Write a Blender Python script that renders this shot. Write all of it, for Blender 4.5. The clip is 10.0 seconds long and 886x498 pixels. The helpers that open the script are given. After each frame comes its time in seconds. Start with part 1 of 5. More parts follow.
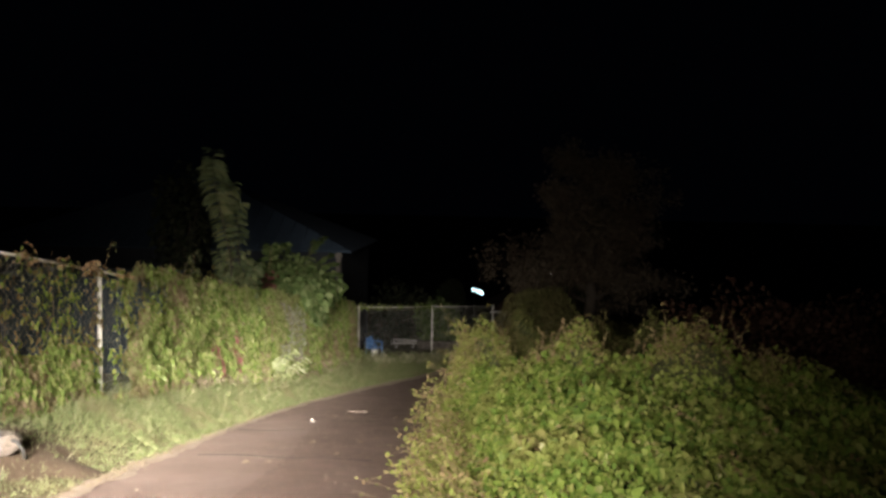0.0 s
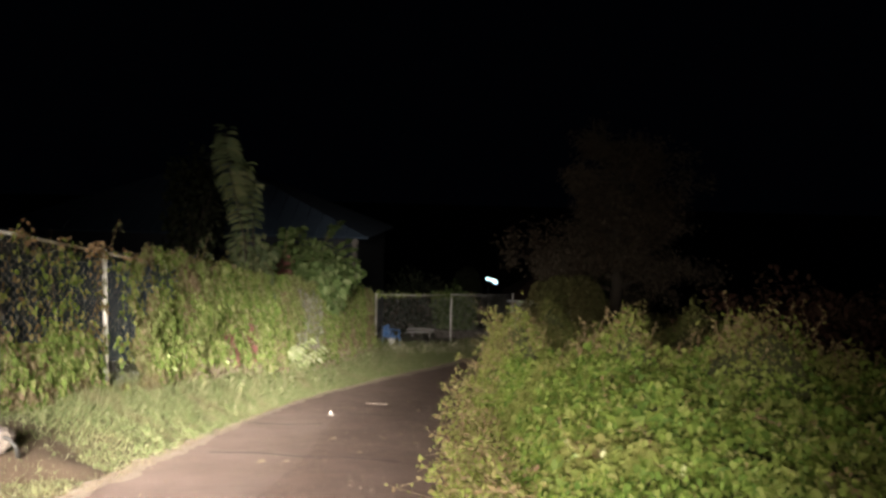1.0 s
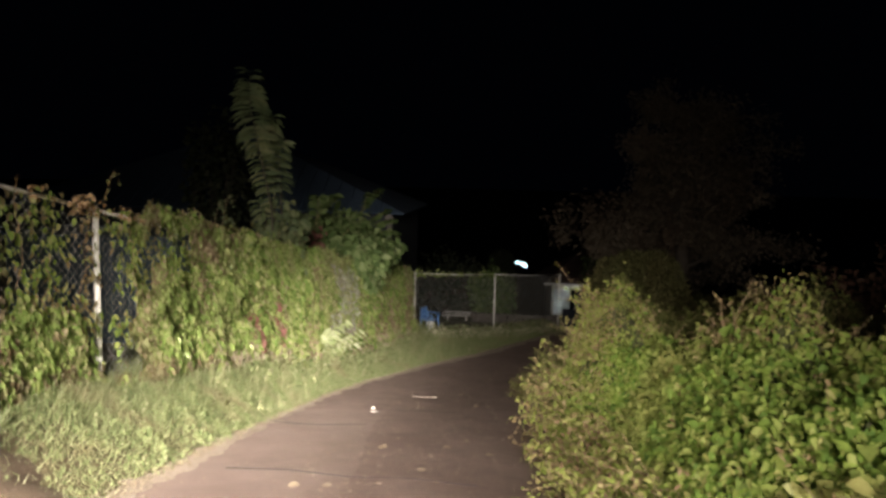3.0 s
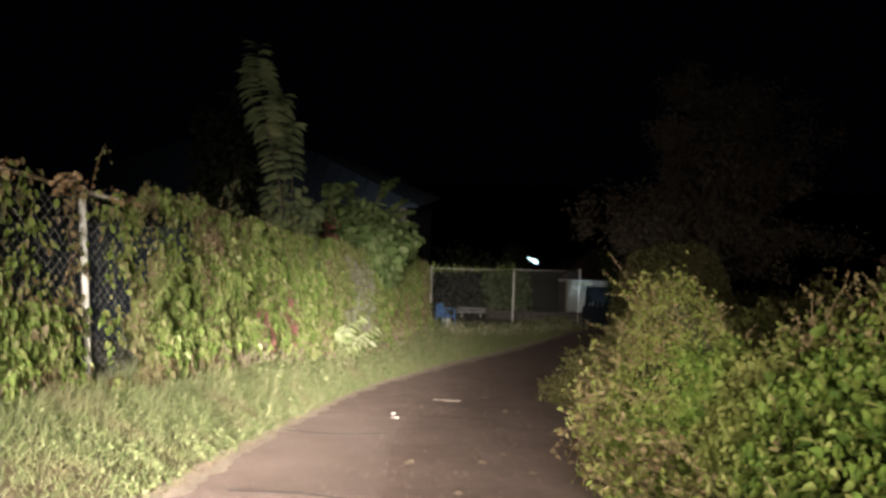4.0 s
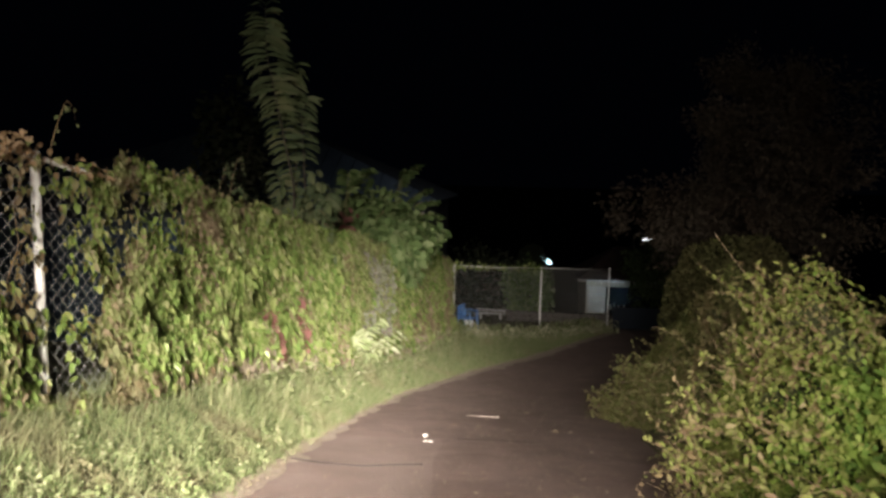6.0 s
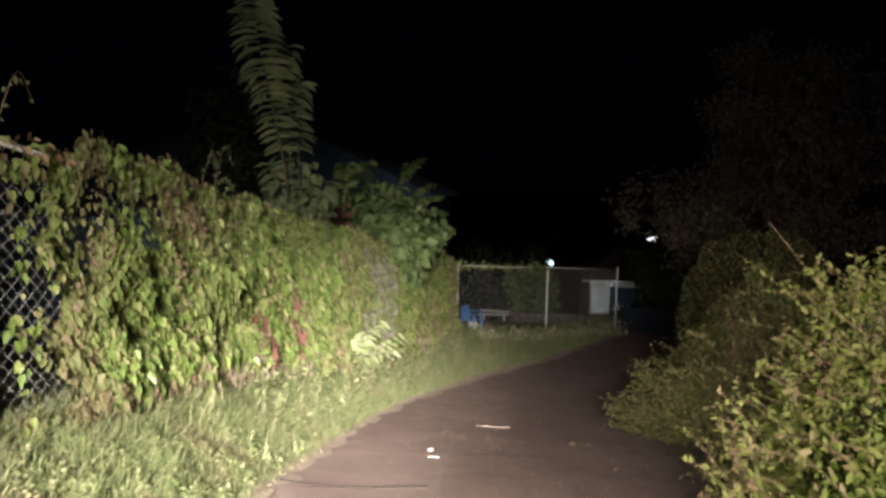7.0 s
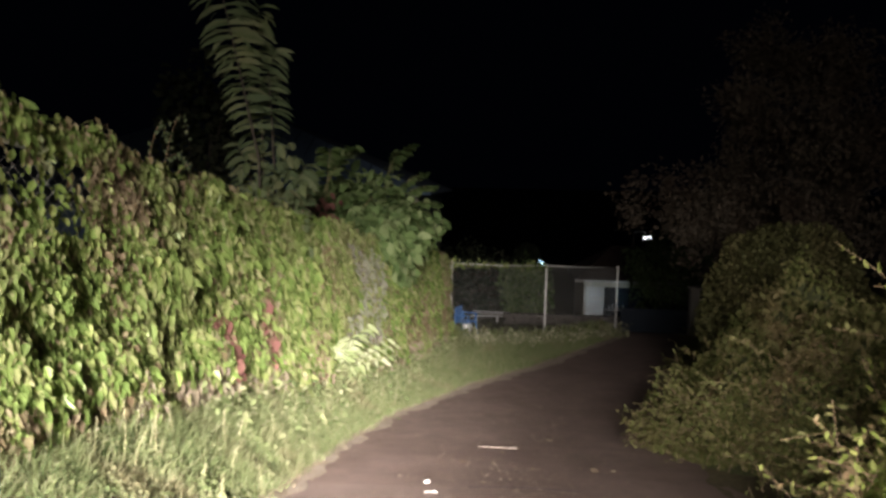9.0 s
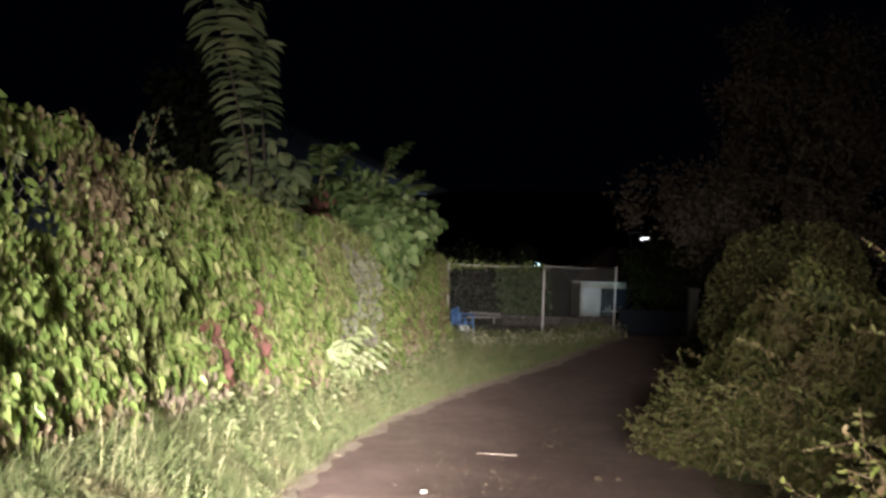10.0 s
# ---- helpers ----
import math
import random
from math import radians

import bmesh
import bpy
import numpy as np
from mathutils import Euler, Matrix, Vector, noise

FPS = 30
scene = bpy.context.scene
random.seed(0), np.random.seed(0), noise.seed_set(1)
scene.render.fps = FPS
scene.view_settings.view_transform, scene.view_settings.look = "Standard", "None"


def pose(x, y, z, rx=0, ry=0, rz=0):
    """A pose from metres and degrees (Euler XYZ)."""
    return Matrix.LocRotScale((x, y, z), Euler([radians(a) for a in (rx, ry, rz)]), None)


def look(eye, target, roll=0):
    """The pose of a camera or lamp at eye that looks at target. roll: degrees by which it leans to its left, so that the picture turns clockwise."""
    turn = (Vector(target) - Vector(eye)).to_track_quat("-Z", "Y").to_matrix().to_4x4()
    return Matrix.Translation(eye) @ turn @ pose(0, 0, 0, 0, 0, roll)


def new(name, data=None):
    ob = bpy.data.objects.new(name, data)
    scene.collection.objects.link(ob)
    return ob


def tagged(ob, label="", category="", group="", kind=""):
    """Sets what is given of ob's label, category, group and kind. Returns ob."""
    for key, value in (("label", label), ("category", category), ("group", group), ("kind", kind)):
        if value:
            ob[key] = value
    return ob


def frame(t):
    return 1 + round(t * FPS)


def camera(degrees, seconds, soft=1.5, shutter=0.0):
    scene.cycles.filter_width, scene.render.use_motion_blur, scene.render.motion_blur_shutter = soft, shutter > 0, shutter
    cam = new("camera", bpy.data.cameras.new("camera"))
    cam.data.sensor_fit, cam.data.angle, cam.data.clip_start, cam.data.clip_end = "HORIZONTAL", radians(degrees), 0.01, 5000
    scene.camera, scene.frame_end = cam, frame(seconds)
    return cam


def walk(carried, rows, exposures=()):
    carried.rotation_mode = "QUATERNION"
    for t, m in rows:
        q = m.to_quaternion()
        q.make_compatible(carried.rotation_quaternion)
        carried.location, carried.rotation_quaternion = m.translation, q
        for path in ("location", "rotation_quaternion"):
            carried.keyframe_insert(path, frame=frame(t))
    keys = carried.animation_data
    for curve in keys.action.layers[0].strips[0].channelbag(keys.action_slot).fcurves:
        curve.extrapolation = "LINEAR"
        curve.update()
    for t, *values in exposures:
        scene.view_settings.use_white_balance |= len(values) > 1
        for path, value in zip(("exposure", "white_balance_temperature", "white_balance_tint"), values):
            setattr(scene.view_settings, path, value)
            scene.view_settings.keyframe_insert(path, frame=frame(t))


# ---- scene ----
cam = camera(68.8, 10.0, soft=3.0, shutter=0.3)
METRES, EYE, TILT, LEAN, TURN = 8.0, 1.5, 0.0, 0.0, 0.0
ROWS = [
    (0.0, 0.0, 0.0, 0.0, 0.07, -3.41, -1.26),
    (0.5, -0.0151, 0.0513, -0.0102, 0.7, -4.04, -1.35),
    (1.0, -0.0335, 0.1015, -0.02, 1.23, -4.41, -1.5),
    (1.5, -0.0533, 0.1692, -0.0355, 1.72, -4.94, -1.53),
    (2.0, -0.0774, 0.2443, -0.0529, 2.34, -5.3, -1.42),
    (2.5, -0.0969, 0.3051, -0.0688, 2.99, -5.59, -1.37),
    (4.0, -0.1559, 0.479, -0.1083, 4.35, -6.17, -1.41),
    (4.5, -0.1758, 0.5344, -0.1196, 4.67, -6.21, -1.4),
    (5.0, -0.193, 0.5825, -0.1299, 4.98, -6.19, -1.39),
    (5.5, -0.2066, 0.6233, -0.1387, 5.18, -6.15, -1.36),
    (7.0, -0.2328, 0.7545, -0.1652, 5.32, -6.0, -1.11),
    (7.5, -0.241, 0.801, -0.1739, 5.19, -5.98, -1.11),
    (8.0, -0.2495, 0.8456, -0.1829, 4.79, -5.9, -1.08),
    (8.5, -0.2537, 0.8792, -0.1887, 4.61, -5.9, -1.08),
    (9.0, -0.2576, 0.9061, -0.1941, 4.35, -5.91, -1.12),
    (9.5, -0.2613, 0.928, -0.198, 4.06, -5.81, -1.1),
    (10.0, -0.2616, 0.9409, -0.201, 3.99, -5.77, -1.1),
]
EXPOSURES = [(0.0, 0.46, 6600, 11), (2.0, 0.42, 6600, 11), (4.5, 0.5, 6550, 12), (5.5, 0.5, 6450, 12), (7.0, 0.62, 6350, 13), (8.5, 0.7, 6250, 14), (10.0, 0.75, 6200, 14)]
walk(cam, [(t, pose(0, 0, EYE, TILT, LEAN, TURN) @ pose(METRES * x, METRES * y, METRES * z, 90 + pitch, roll, yaw)) for t, x, y, z, yaw, pitch, roll in ROWS], EXPOSURES)

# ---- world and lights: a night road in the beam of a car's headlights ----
world = bpy.data.worlds.new("night")
scene.world = world
world.use_nodes = True
world.node_tree.nodes["Background"].inputs["Color"].default_value = (0.35, 0.5, 1.0, 1)
world.node_tree.nodes["Background"].inputs["Strength"].default_value = 0.0005


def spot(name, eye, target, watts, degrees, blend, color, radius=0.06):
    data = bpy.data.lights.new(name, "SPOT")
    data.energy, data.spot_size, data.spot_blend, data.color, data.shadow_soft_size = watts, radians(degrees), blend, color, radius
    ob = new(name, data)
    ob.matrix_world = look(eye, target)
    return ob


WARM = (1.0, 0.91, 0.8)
# fixed lamps standing in for the headlights of the moving car
spot("headlight_stand_in", (-2.6, -1.0, 1.9), (-4.4, 11.4, -3.05), 35000, 20, 1.0, WARM, 1.3)
spot("headlight_stand_in", (-0.7, 0.1, 1.1), (0.4, 8.2, -1.6), 2250, 51, 1.0, WARM, 0.5)
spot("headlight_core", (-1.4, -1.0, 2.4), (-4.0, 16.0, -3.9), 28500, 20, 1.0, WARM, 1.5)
# added lamp ahead on the empty road, to brighten the scrub
spot("headlight_stand_in", (-1.4, 8.5, -1.0), (1.6, 17.5, -2.7), 500, 34, 1.0, WARM, 0.25)
# added beside it, to brighten the far vine and verge
spot("headlight_stand_in", (-2.6, 8.5, -1.0), (-3.8, 20.0, -3.1), 2000, 36, 1.0, WARM, 0.25)
# wide weak fill lamp, added to lift the tree and the house
spot("stray_fill", (-1.2, -1.0, 1.6), (0.5, 24.0, 0.0), 1400, 80, 1.0, (1.0, 0.86, 0.72), 1.0)
# unseen fill lamp, added above headlight height to reach over the hedge
spot("spill_fill", (-2.0, -1.0, 3.2), (-2.8, 13.5, -2.7), 6700, 46, 1.0, WARM, 1.8)


# ---- materials ----
def material(name, rough=0.8, metal=0.0):
    m = bpy.data.materials.new(name)
    m.use_nodes = True
    b = m.node_tree.nodes["Principled BSDF"]
    b.inputs["Roughness"].default_value, b.inputs["Metallic"].default_value = rough, metal
    return m, m.node_tree, b


def noise_node(nt, scale, detail=4.0, coords=None):
    n = nt.nodes.new("ShaderNodeTexNoise")
    n.inputs["Scale"].default_value, n.inputs["Detail"].default_value = scale, detail
    if coords is not None:
        nt.links.new(coords, n.inputs["Vector"])
    return n


def ramp(nt, fac, stops):
    r = nt.nodes.new("ShaderNodeValToRGB")
    while len(r.color_ramp.elements) < len(stops):
        r.color_ramp.elements.new(0.5)
    for e, (p, c) in zip(r.color_ramp.elements, stops):
        e.position, e.color = p, (*c, 1)
    nt.links.new(fac, r.inputs["Fac"])
    return r.outputs["Color"]


def mix(nt, fac, a, b, blend="MIX"):
    m = nt.nodes.new("ShaderNodeMix")
    m.data_type, m.blend_type = "RGBA", blend
    for socket, value in ((m.inputs[0], fac), (m.inputs[6], a), (m.inputs[7], b)):
        if hasattr(value, "links"):
            nt.links.new(value, socket)
        else:
            socket.default_value = value if isinstance(value, float) else (*value, 1)
    return m.outputs[2]


def position(nt):
    return nt.nodes.new("ShaderNodeNewGeometry").outputs["Position"]


def bump(nt, b, height, strength=0.4, distance=0.02):
    n = nt.nodes.new("ShaderNodeBump")
    n.inputs["Strength"].default_value, n.inputs["Distance"].default_value = strength, distance
    nt.links.new(height, n.inputs["Height"])
    nt.links.new(n.outputs["Normal"], b.inputs["Normal"])


def surface(name, c1, c2, scale, rough=0.8, metal=0.0, c3=None, relief=0.4, distance=0.01):
    """A surface in two tones at two scales, with fine relief."""
    m, nt, b = material(name, rough, metal)
    p = position(nt)
    big, fine = noise_node(nt, scale, 5, p), noise_node(nt, scale * 14, 6, p)
    col = ramp(nt, big.outputs["Fac"], [(0.35, c1), (0.65, c2)])
    col = mix(nt, 0.5, col, ramp(nt, fine.outputs["Fac"], [(0.3, tuple(0.6 * v for v in c1)), (0.7, c3 or c2)]))
    nt.links.new(col, b.inputs["Base Color"])
    bump(nt, b, fine.outputs["Fac"], relief, distance)
    return m


def leaf_material(name, greens, patch, patch_scale=0.9, patch_at=(0.5, 0.7), rough=0.68):
    """Leaves: every leaf has its own tone, and whole patches have turned."""
    greens, patch = ([(c[0], c[1], c[2] + 0.075 * c[1]) for c in cs] for cs in (greens, patch))
    m, nt, b = material(name, rough)
    g = nt.nodes.new("ShaderNodeNewGeometry")
    own = ramp(nt, g.outputs["Random Per Island"], [(i / (len(greens) - 1), c) for i, c in enumerate(greens)])
    dry = ramp(nt, g.outputs["Random Per Island"], [(i / (len(patch) - 1), c) for i, c in enumerate(patch)])
    stretch = nt.nodes.new("ShaderNodeMapping")
    stretch.inputs["Scale"].default_value = (1.5, 1.5, 0.5)
    nt.links.new(g.outputs["Position"], stretch.inputs["Vector"])
    n = noise_node(nt, patch_scale, 3, stretch.outputs["Vector"])
    fac = nt.nodes.new("ShaderNodeMapRange")
    fac.inputs["From Min"].default_value, fac.inputs["From Max"].default_value = patch_at
    nt.links.new(n.outputs["Fac"], fac.inputs["Value"])
    fine = noise_node(nt, 60, 3, g.outputs["Position"])
    col = mix(nt, fac.outputs["Result"], own, dry)
    col = mix(nt, 0.35, col, ramp(nt, fine.outputs["Fac"], [(0.3, (0.45, 0.45, 0.4)), (0.7, (1, 1, 1))]), "MULTIPLY")
    nt.links.new(col, b.inputs["Base Color"])
    b.inputs["Specular IOR Level"].default_value = 0.22
    thin = nt.nodes.new("ShaderNodeBsdfTranslucent")
    both = nt.nodes.new("ShaderNodeMixShader")
    both.inputs[0].default_value = 0.47
    nt.links.new(col, thin.inputs["Color"])
    nt.links.new(b.outputs[0], both.inputs[1])
    nt.links.new(thin.outputs[0], both.inputs[2])
    nt.links.new(both.outputs[0], nt.nodes["Material Output"].inputs["Surface"])
    return m


def asphalt_material():
    m, nt, b = material("worn_asphalt", 0.85)
    p = position(nt)
    big, mid, fine = noise_node(nt, 0.5, 5, p), noise_node(nt, 4, 6, p), noise_node(nt, 90, 4, p)
    col = ramp(nt, big.outputs["Fac"], [(0.3, (0.18, 0.12, 0.1)), (0.7, (0.24, 0.17, 0.145))])
    col = mix(nt, 0.4, col, ramp(nt, mid.outputs["Fac"], [(0.35, (0.11, 0.07, 0.06)), (0.7, (0.3, 0.215, 0.18))]))
    col = mix(nt, 0.45, col, ramp(nt, fine.outputs["Fac"], [(0.3, (0.09, 0.06, 0.052)), (0.55, (0.22, 0.155, 0.135)), (0.75, (0.42, 0.33, 0.29))]))
    # a greyer, older patch ends at a seam along the lane
    xyz = nt.nodes.new("ShaderNodeSeparateXYZ")
    nt.links.new(p, xyz.inputs[0])
    seam = nt.nodes.new("ShaderNodeMapRange")
    for k, value in (("From Min", 8.8), ("From Max", 11.6), ("To Min", -2.06), ("To Max", -2.36)):
        seam.inputs[k].default_value = value
    nt.links.new(xyz.outputs["Y"], seam.inputs["Value"])

    def maths(op, a, c):
        n = nt.nodes.new("ShaderNodeMath")
        n.operation = op
        for socket, value in ((n.inputs[0], a), (n.inputs[1], c)):
            if hasattr(value, "links"):
                nt.links.new(value, socket)
            else:
                socket.default_value = value
        return n.outputs[0]

    side = maths("ADD", maths("SUBTRACT", seam.outputs[0], xyz.outputs["X"]), maths("MULTIPLY", maths("SUBTRACT", mid.outputs["Fac"], 0.5), 0.12))
    old = maths("MULTIPLY", maths("GREATER_THAN", side, 0.0), maths("LESS_THAN", xyz.outputs["Y"], 12.9))
    col = mix(nt, maths("MULTIPLY", old, 0.5), col, (0.27, 0.21, 0.185))
    stain = noise_node(nt, 1.1, 4, p)
    col = mix(nt, 0.6, col, ramp(nt, stain.outputs["Fac"], [(0.35, (0.72, 0.66, 0.62)), (0.62, (1.0, 1.0, 1.0))]), "MULTIPLY")
    nt.links.new(col, b.inputs["Base Color"])
    bump(nt, b, fine.outputs["Fac"], 0.8, 0.01)
    return m


M_ASPHALT = asphalt_material()
M_SOIL = surface("verge_soil", (0.09, 0.07, 0.04), (0.14, 0.12, 0.05), 1.3, 0.95, c3=(0.2, 0.16, 0.09), relief=0.8, distance=0.03)
M_DIRT = surface("reddish_dirt", (0.085, 0.055, 0.035), (0.13, 0.09, 0.058), 3, 0.95, relief=0.7, distance=0.02)
M_STEEL = surface("galvanised_steel", (0.62, 0.62, 0.6), (0.76, 0.76, 0.73), 6, 0.5, 0.1, c3=(0.68, 0.66, 0.6), relief=0.15)
M_WIRE = surface("weathered_wire", (0.31, 0.31, 0.3), (0.42, 0.42, 0.4), 8, 0.5, 0.15, relief=0.0)
M_BARK = surface("bark", (0.035, 0.028, 0.022), (0.06, 0.048, 0.036), 7, 0.95, relief=0.9, distance=0.02)
M_STEM = surface("green_stem", (0.13, 0.14, 0.05), (0.2, 0.17, 0.08), 9, 0.8, relief=0.3)
M_TWIG = surface("dry_twig", (0.2, 0.14, 0.08), (0.3, 0.22, 0.13), 9, 0.9, relief=0.3)
# dark tone stands in for shade in the gaps between hedge leaves
M_CORE = surface("shade_toned_growth", (0.06, 0.075, 0.022), (0.11, 0.12, 0.04), 9, 1.0, relief=1.0, distance=0.06)
M_THATCH = surface("dead_thatch", (0.17, 0.2, 0.062), (0.255, 0.262, 0.095), 7, 1.0, c3=(0.31, 0.3, 0.125), relief=1.0, distance=0.05)
M_VINE = leaf_material("vine_leaf", [(0.115, 0.16, 0.03), (0.165, 0.245, 0.044), (0.22, 0.305, 0.06), (0.285, 0.335, 0.088), (0.36, 0.365, 0.15)],
                       [(0.2, 0.19, 0.07), (0.26, 0.25, 0.1), (0.21, 0.25, 0.08), (0.32, 0.29, 0.15)], 1.0, (0.5, 0.68))
M_VINE_DRY = leaf_material("dry_vine_leaf", [(0.17, 0.12, 0.06), (0.21, 0.175, 0.08), (0.24, 0.23, 0.1), (0.32, 0.28, 0.16)],
                           [(0.22, 0.17, 0.09), (0.28, 0.23, 0.12), (0.32, 0.24, 0.15)], 1.6, (0.45, 0.6))
M_HEDGE = leaf_material("hedge_leaf", [(0.12, 0.21, 0.03), (0.21, 0.32, 0.04), (0.29, 0.39, 0.055), (0.4, 0.45, 0.11)],
                        [(0.32, 0.34, 0.075), (0.39, 0.38, 0.11), (0.3, 0.34, 0.075)], 0.6, (0.53, 0.65))
M_SCRUB = leaf_material("scrub_leaf", [(0.14, 0.165, 0.04), (0.19, 0.21, 0.055), (0.26, 0.25, 0.08)],
                        [(0.26, 0.22, 0.085), (0.33, 0.26, 0.12)], 0.9, (0.5, 0.68))
M_BUSH = leaf_material("bush_leaf", [(0.085, 0.09, 0.027), (0.105, 0.107, 0.033), (0.125, 0.12, 0.04)],
                       [(0.12, 0.11, 0.035), (0.14, 0.115, 0.045)], 0.8, (0.5, 0.7))
M_TREE = leaf_material("tree_leaf", [(0.08, 0.068, 0.046), (0.115, 0.094, 0.062), (0.15, 0.12, 0.077)],
                       [(0.07, 0.045, 0.028), (0.085, 0.055, 0.034)], 0.5, (0.5, 0.7))
M_SHRUB = leaf_material("shrub_leaf", [(0.1, 0.16, 0.045), (0.17, 0.25, 0.07), (0.27, 0.33, 0.13)],
                        [(0.11, 0.17, 0.05), (0.17, 0.21, 0.08)], 1.5, (0.55, 0.7))
M_FROND = leaf_material("frond_leaf", [(0.085, 0.12, 0.05), (0.125, 0.16, 0.068), (0.18, 0.2, 0.095)],
                        [(0.16, 0.2, 0.07), (0.22, 0.22, 0.1)], 1.5, (0.5, 0.7))
# far growth's lack of light is painted into these darkened leaf tones
M_DIM_LEAF = leaf_material("dimmed_leaf", [(0.035, 0.05, 0.022), (0.05, 0.065, 0.03), (0.065, 0.075, 0.035)], [(0.05, 0.05, 0.03), (0.06, 0.055, 0.035)], 1.0, (0.5, 0.7))
M_PALE = leaf_material("pale_leaf", [(0.32, 0.4, 0.15), (0.45, 0.51, 0.23), (0.58, 0.61, 0.37)],
                       [(0.4, 0.45, 0.18), (0.54, 0.55, 0.32)], 1.5, (0.5, 0.7))
M_RED = leaf_material("withered_leaf", [(0.2, 0.09, 0.07), (0.26, 0.12, 0.095), (0.26, 0.18, 0.11)],
                      [(0.15, 0.07, 0.045), (0.15, 0.11, 0.06)], 2, (0.5, 0.7))
# the dim red glow over the scrub is put into these leaf tones
M_RED_GLOW = leaf_material("red_glow_leaf", [(0.1, 0.05, 0.035), (0.14, 0.075, 0.05), (0.17, 0.105, 0.065)], [(0.09, 0.06, 0.035), (0.12, 0.09, 0.05)], 1.2, (0.5, 0.7))
M_GREY = leaf_material("greyed_leaf", [(0.22, 0.24, 0.13), (0.3, 0.31, 0.2), (0.36, 0.36, 0.27)],
                       [(0.26, 0.25, 0.2), (0.3, 0.26, 0.2)], 2, (0.5, 0.7))
M_GRASS = leaf_material("grass_blade", [(0.14, 0.185, 0.06), (0.215, 0.265, 0.095), (0.295, 0.335, 0.135), (0.43, 0.43, 0.235)],
                        [(0.28, 0.24, 0.12), (0.38, 0.33, 0.19), (0.22, 0.24, 0.1)], 1.1, (0.55, 0.73))
M_LITTER = leaf_material("fallen_leaf", [(0.3, 0.25, 0.16), (0.42, 0.36, 0.25), (0.25, 0.2, 0.13)],
                         [(0.36, 0.28, 0.18), (0.22, 0.15, 0.09)], 2, (0.4, 0.7))
M_ORANGE = leaf_material("orange_dry_leaf", [(0.3, 0.2, 0.1), (0.42, 0.29, 0.15), (0.5, 0.37, 0.22)], [(0.26, 0.18, 0.1), (0.36, 0.25, 0.14)], 1.5, (0.5, 0.7))
M_ROOF = surface("blue_roof_sheet", (0.06, 0.096, 0.156), (0.084, 0.132, 0.198), 0.6, 0.9, 0.0, relief=0.1)
M_PLASTER = surface("pale_plaster", (0.55, 0.52, 0.44), (0.68, 0.65, 0.56), 1.2, 0.9, relief=0.3)
M_BLUE = surface("blue_plastic", (0.06, 0.18, 0.44), (0.08, 0.22, 0.52), 2, 0.4, relief=0.05)
# house plaster darkened: the dimness under the eave is in this colour
M_SHADE_WALL = surface("shade_toned_wall", (0.05, 0.06, 0.08), (0.07, 0.08, 0.1), 1.2, 0.9, relief=0.3)
M_BLOCK = surface("dirty_concrete", (0.12, 0.1, 0.085), (0.19, 0.16, 0.135), 6, 0.95, relief=0.6)
M_SHED = surface("blue_painted_sheet", (0.06, 0.1, 0.17), (0.085, 0.135, 0.21), 1.5, 0.7, relief=0.2)
M_WHITE = surface("white_plastic", (0.7, 0.7, 0.68), (0.8, 0.8, 0.78), 3, 0.5, relief=0.1)
M_BROWNROOF = surface("brown_roof", (0.035, 0.022, 0.019), (0.055, 0.032, 0.026), 1.5, 0.85, relief=0.4)
M_TEAL = surface("dark_teal_paint", (0.005, 0.009, 0.016), (0.008, 0.013, 0.022), 2, 0.95, relief=0.2)
M_CONCRETE = surface("concrete", (0.28, 0.26, 0.24), (0.4, 0.37, 0.34), 3, 0.9, relief=0.5)
M_PAPER = surface("white_paper", (0.55, 0.51, 0.47), (0.68, 0.63, 0.59), 12, 0.8, relief=0.2)
M_BLACK = surface("black_rubber", (0.02, 0.02, 0.02), (0.035, 0.033, 0.03), 9, 0.7, relief=0.2)
M_TAR = surface("crack_tar", (0.06, 0.045, 0.04), (0.085, 0.065, 0.057), 12, 0.9, relief=0.3)
M_SAND = surface("sandy_grit", (0.25, 0.195, 0.15), (0.37, 0.3, 0.235), 4, 0.95, c3=(0.52, 0.44, 0.36), relief=0.8, distance=0.01)
M_STONE = surface("dark_stone", (0.1, 0.085, 0.075), (0.16, 0.14, 0.12), 4, 0.95, relief=0.7, distance=0.02)
M_WOOD = surface("bleached_wood", (0.58, 0.56, 0.53), (0.7, 0.68, 0.64), 14, 0.9, relief=0.4)


def glow(name, color, strength):
    m, nt, b = material(name, 0.4)
    b.inputs["Emission Color"].default_value = (*color, 1)
    b.inputs["Emission Strength"].default_value = strength
    return m


M_LAMP = glow("lamp_glass", (0.6, 0.95, 1.0), 2.2)
M_FLOOD = glow("flood_glass", (0.95, 1.0, 0.98), 1.5)


# ---- mesh helpers ----
def mesh_object(name, verts, faces, mat, parent=None, label="", smooth=False):
    """An object from arrays of corners and faces."""
    me = bpy.data.meshes.new(name)
    me.from_pydata([tuple(v) for v in verts], [], [tuple(f) for f in faces])
    me.materials.append(mat)
    if smooth:
        me.polygons.foreach_set("use_smooth", [True] * len(me.polygons))
    ob = new(name, me)
    if parent is not None:
        ob.parent = parent
    if label:
        tagged(ob, label)
    return ob


def part(name, bm, mat, parent=None, label="", smooth=False):
    me = bpy.data.meshes.new(name)
    bm.to_mesh(me)
    bm.free()
    me.materials.append(mat)
    if smooth:
        me.polygons.foreach_set("use_smooth", [True] * len(me.polygons))
    ob = new(name, me)
    if parent is not None:
        ob.parent = parent
    if label:
        tagged(ob, label)
    return ob


def thing(name, label, category, group="", kind=""):
    return tagged(new(name), label, category, group, kind)


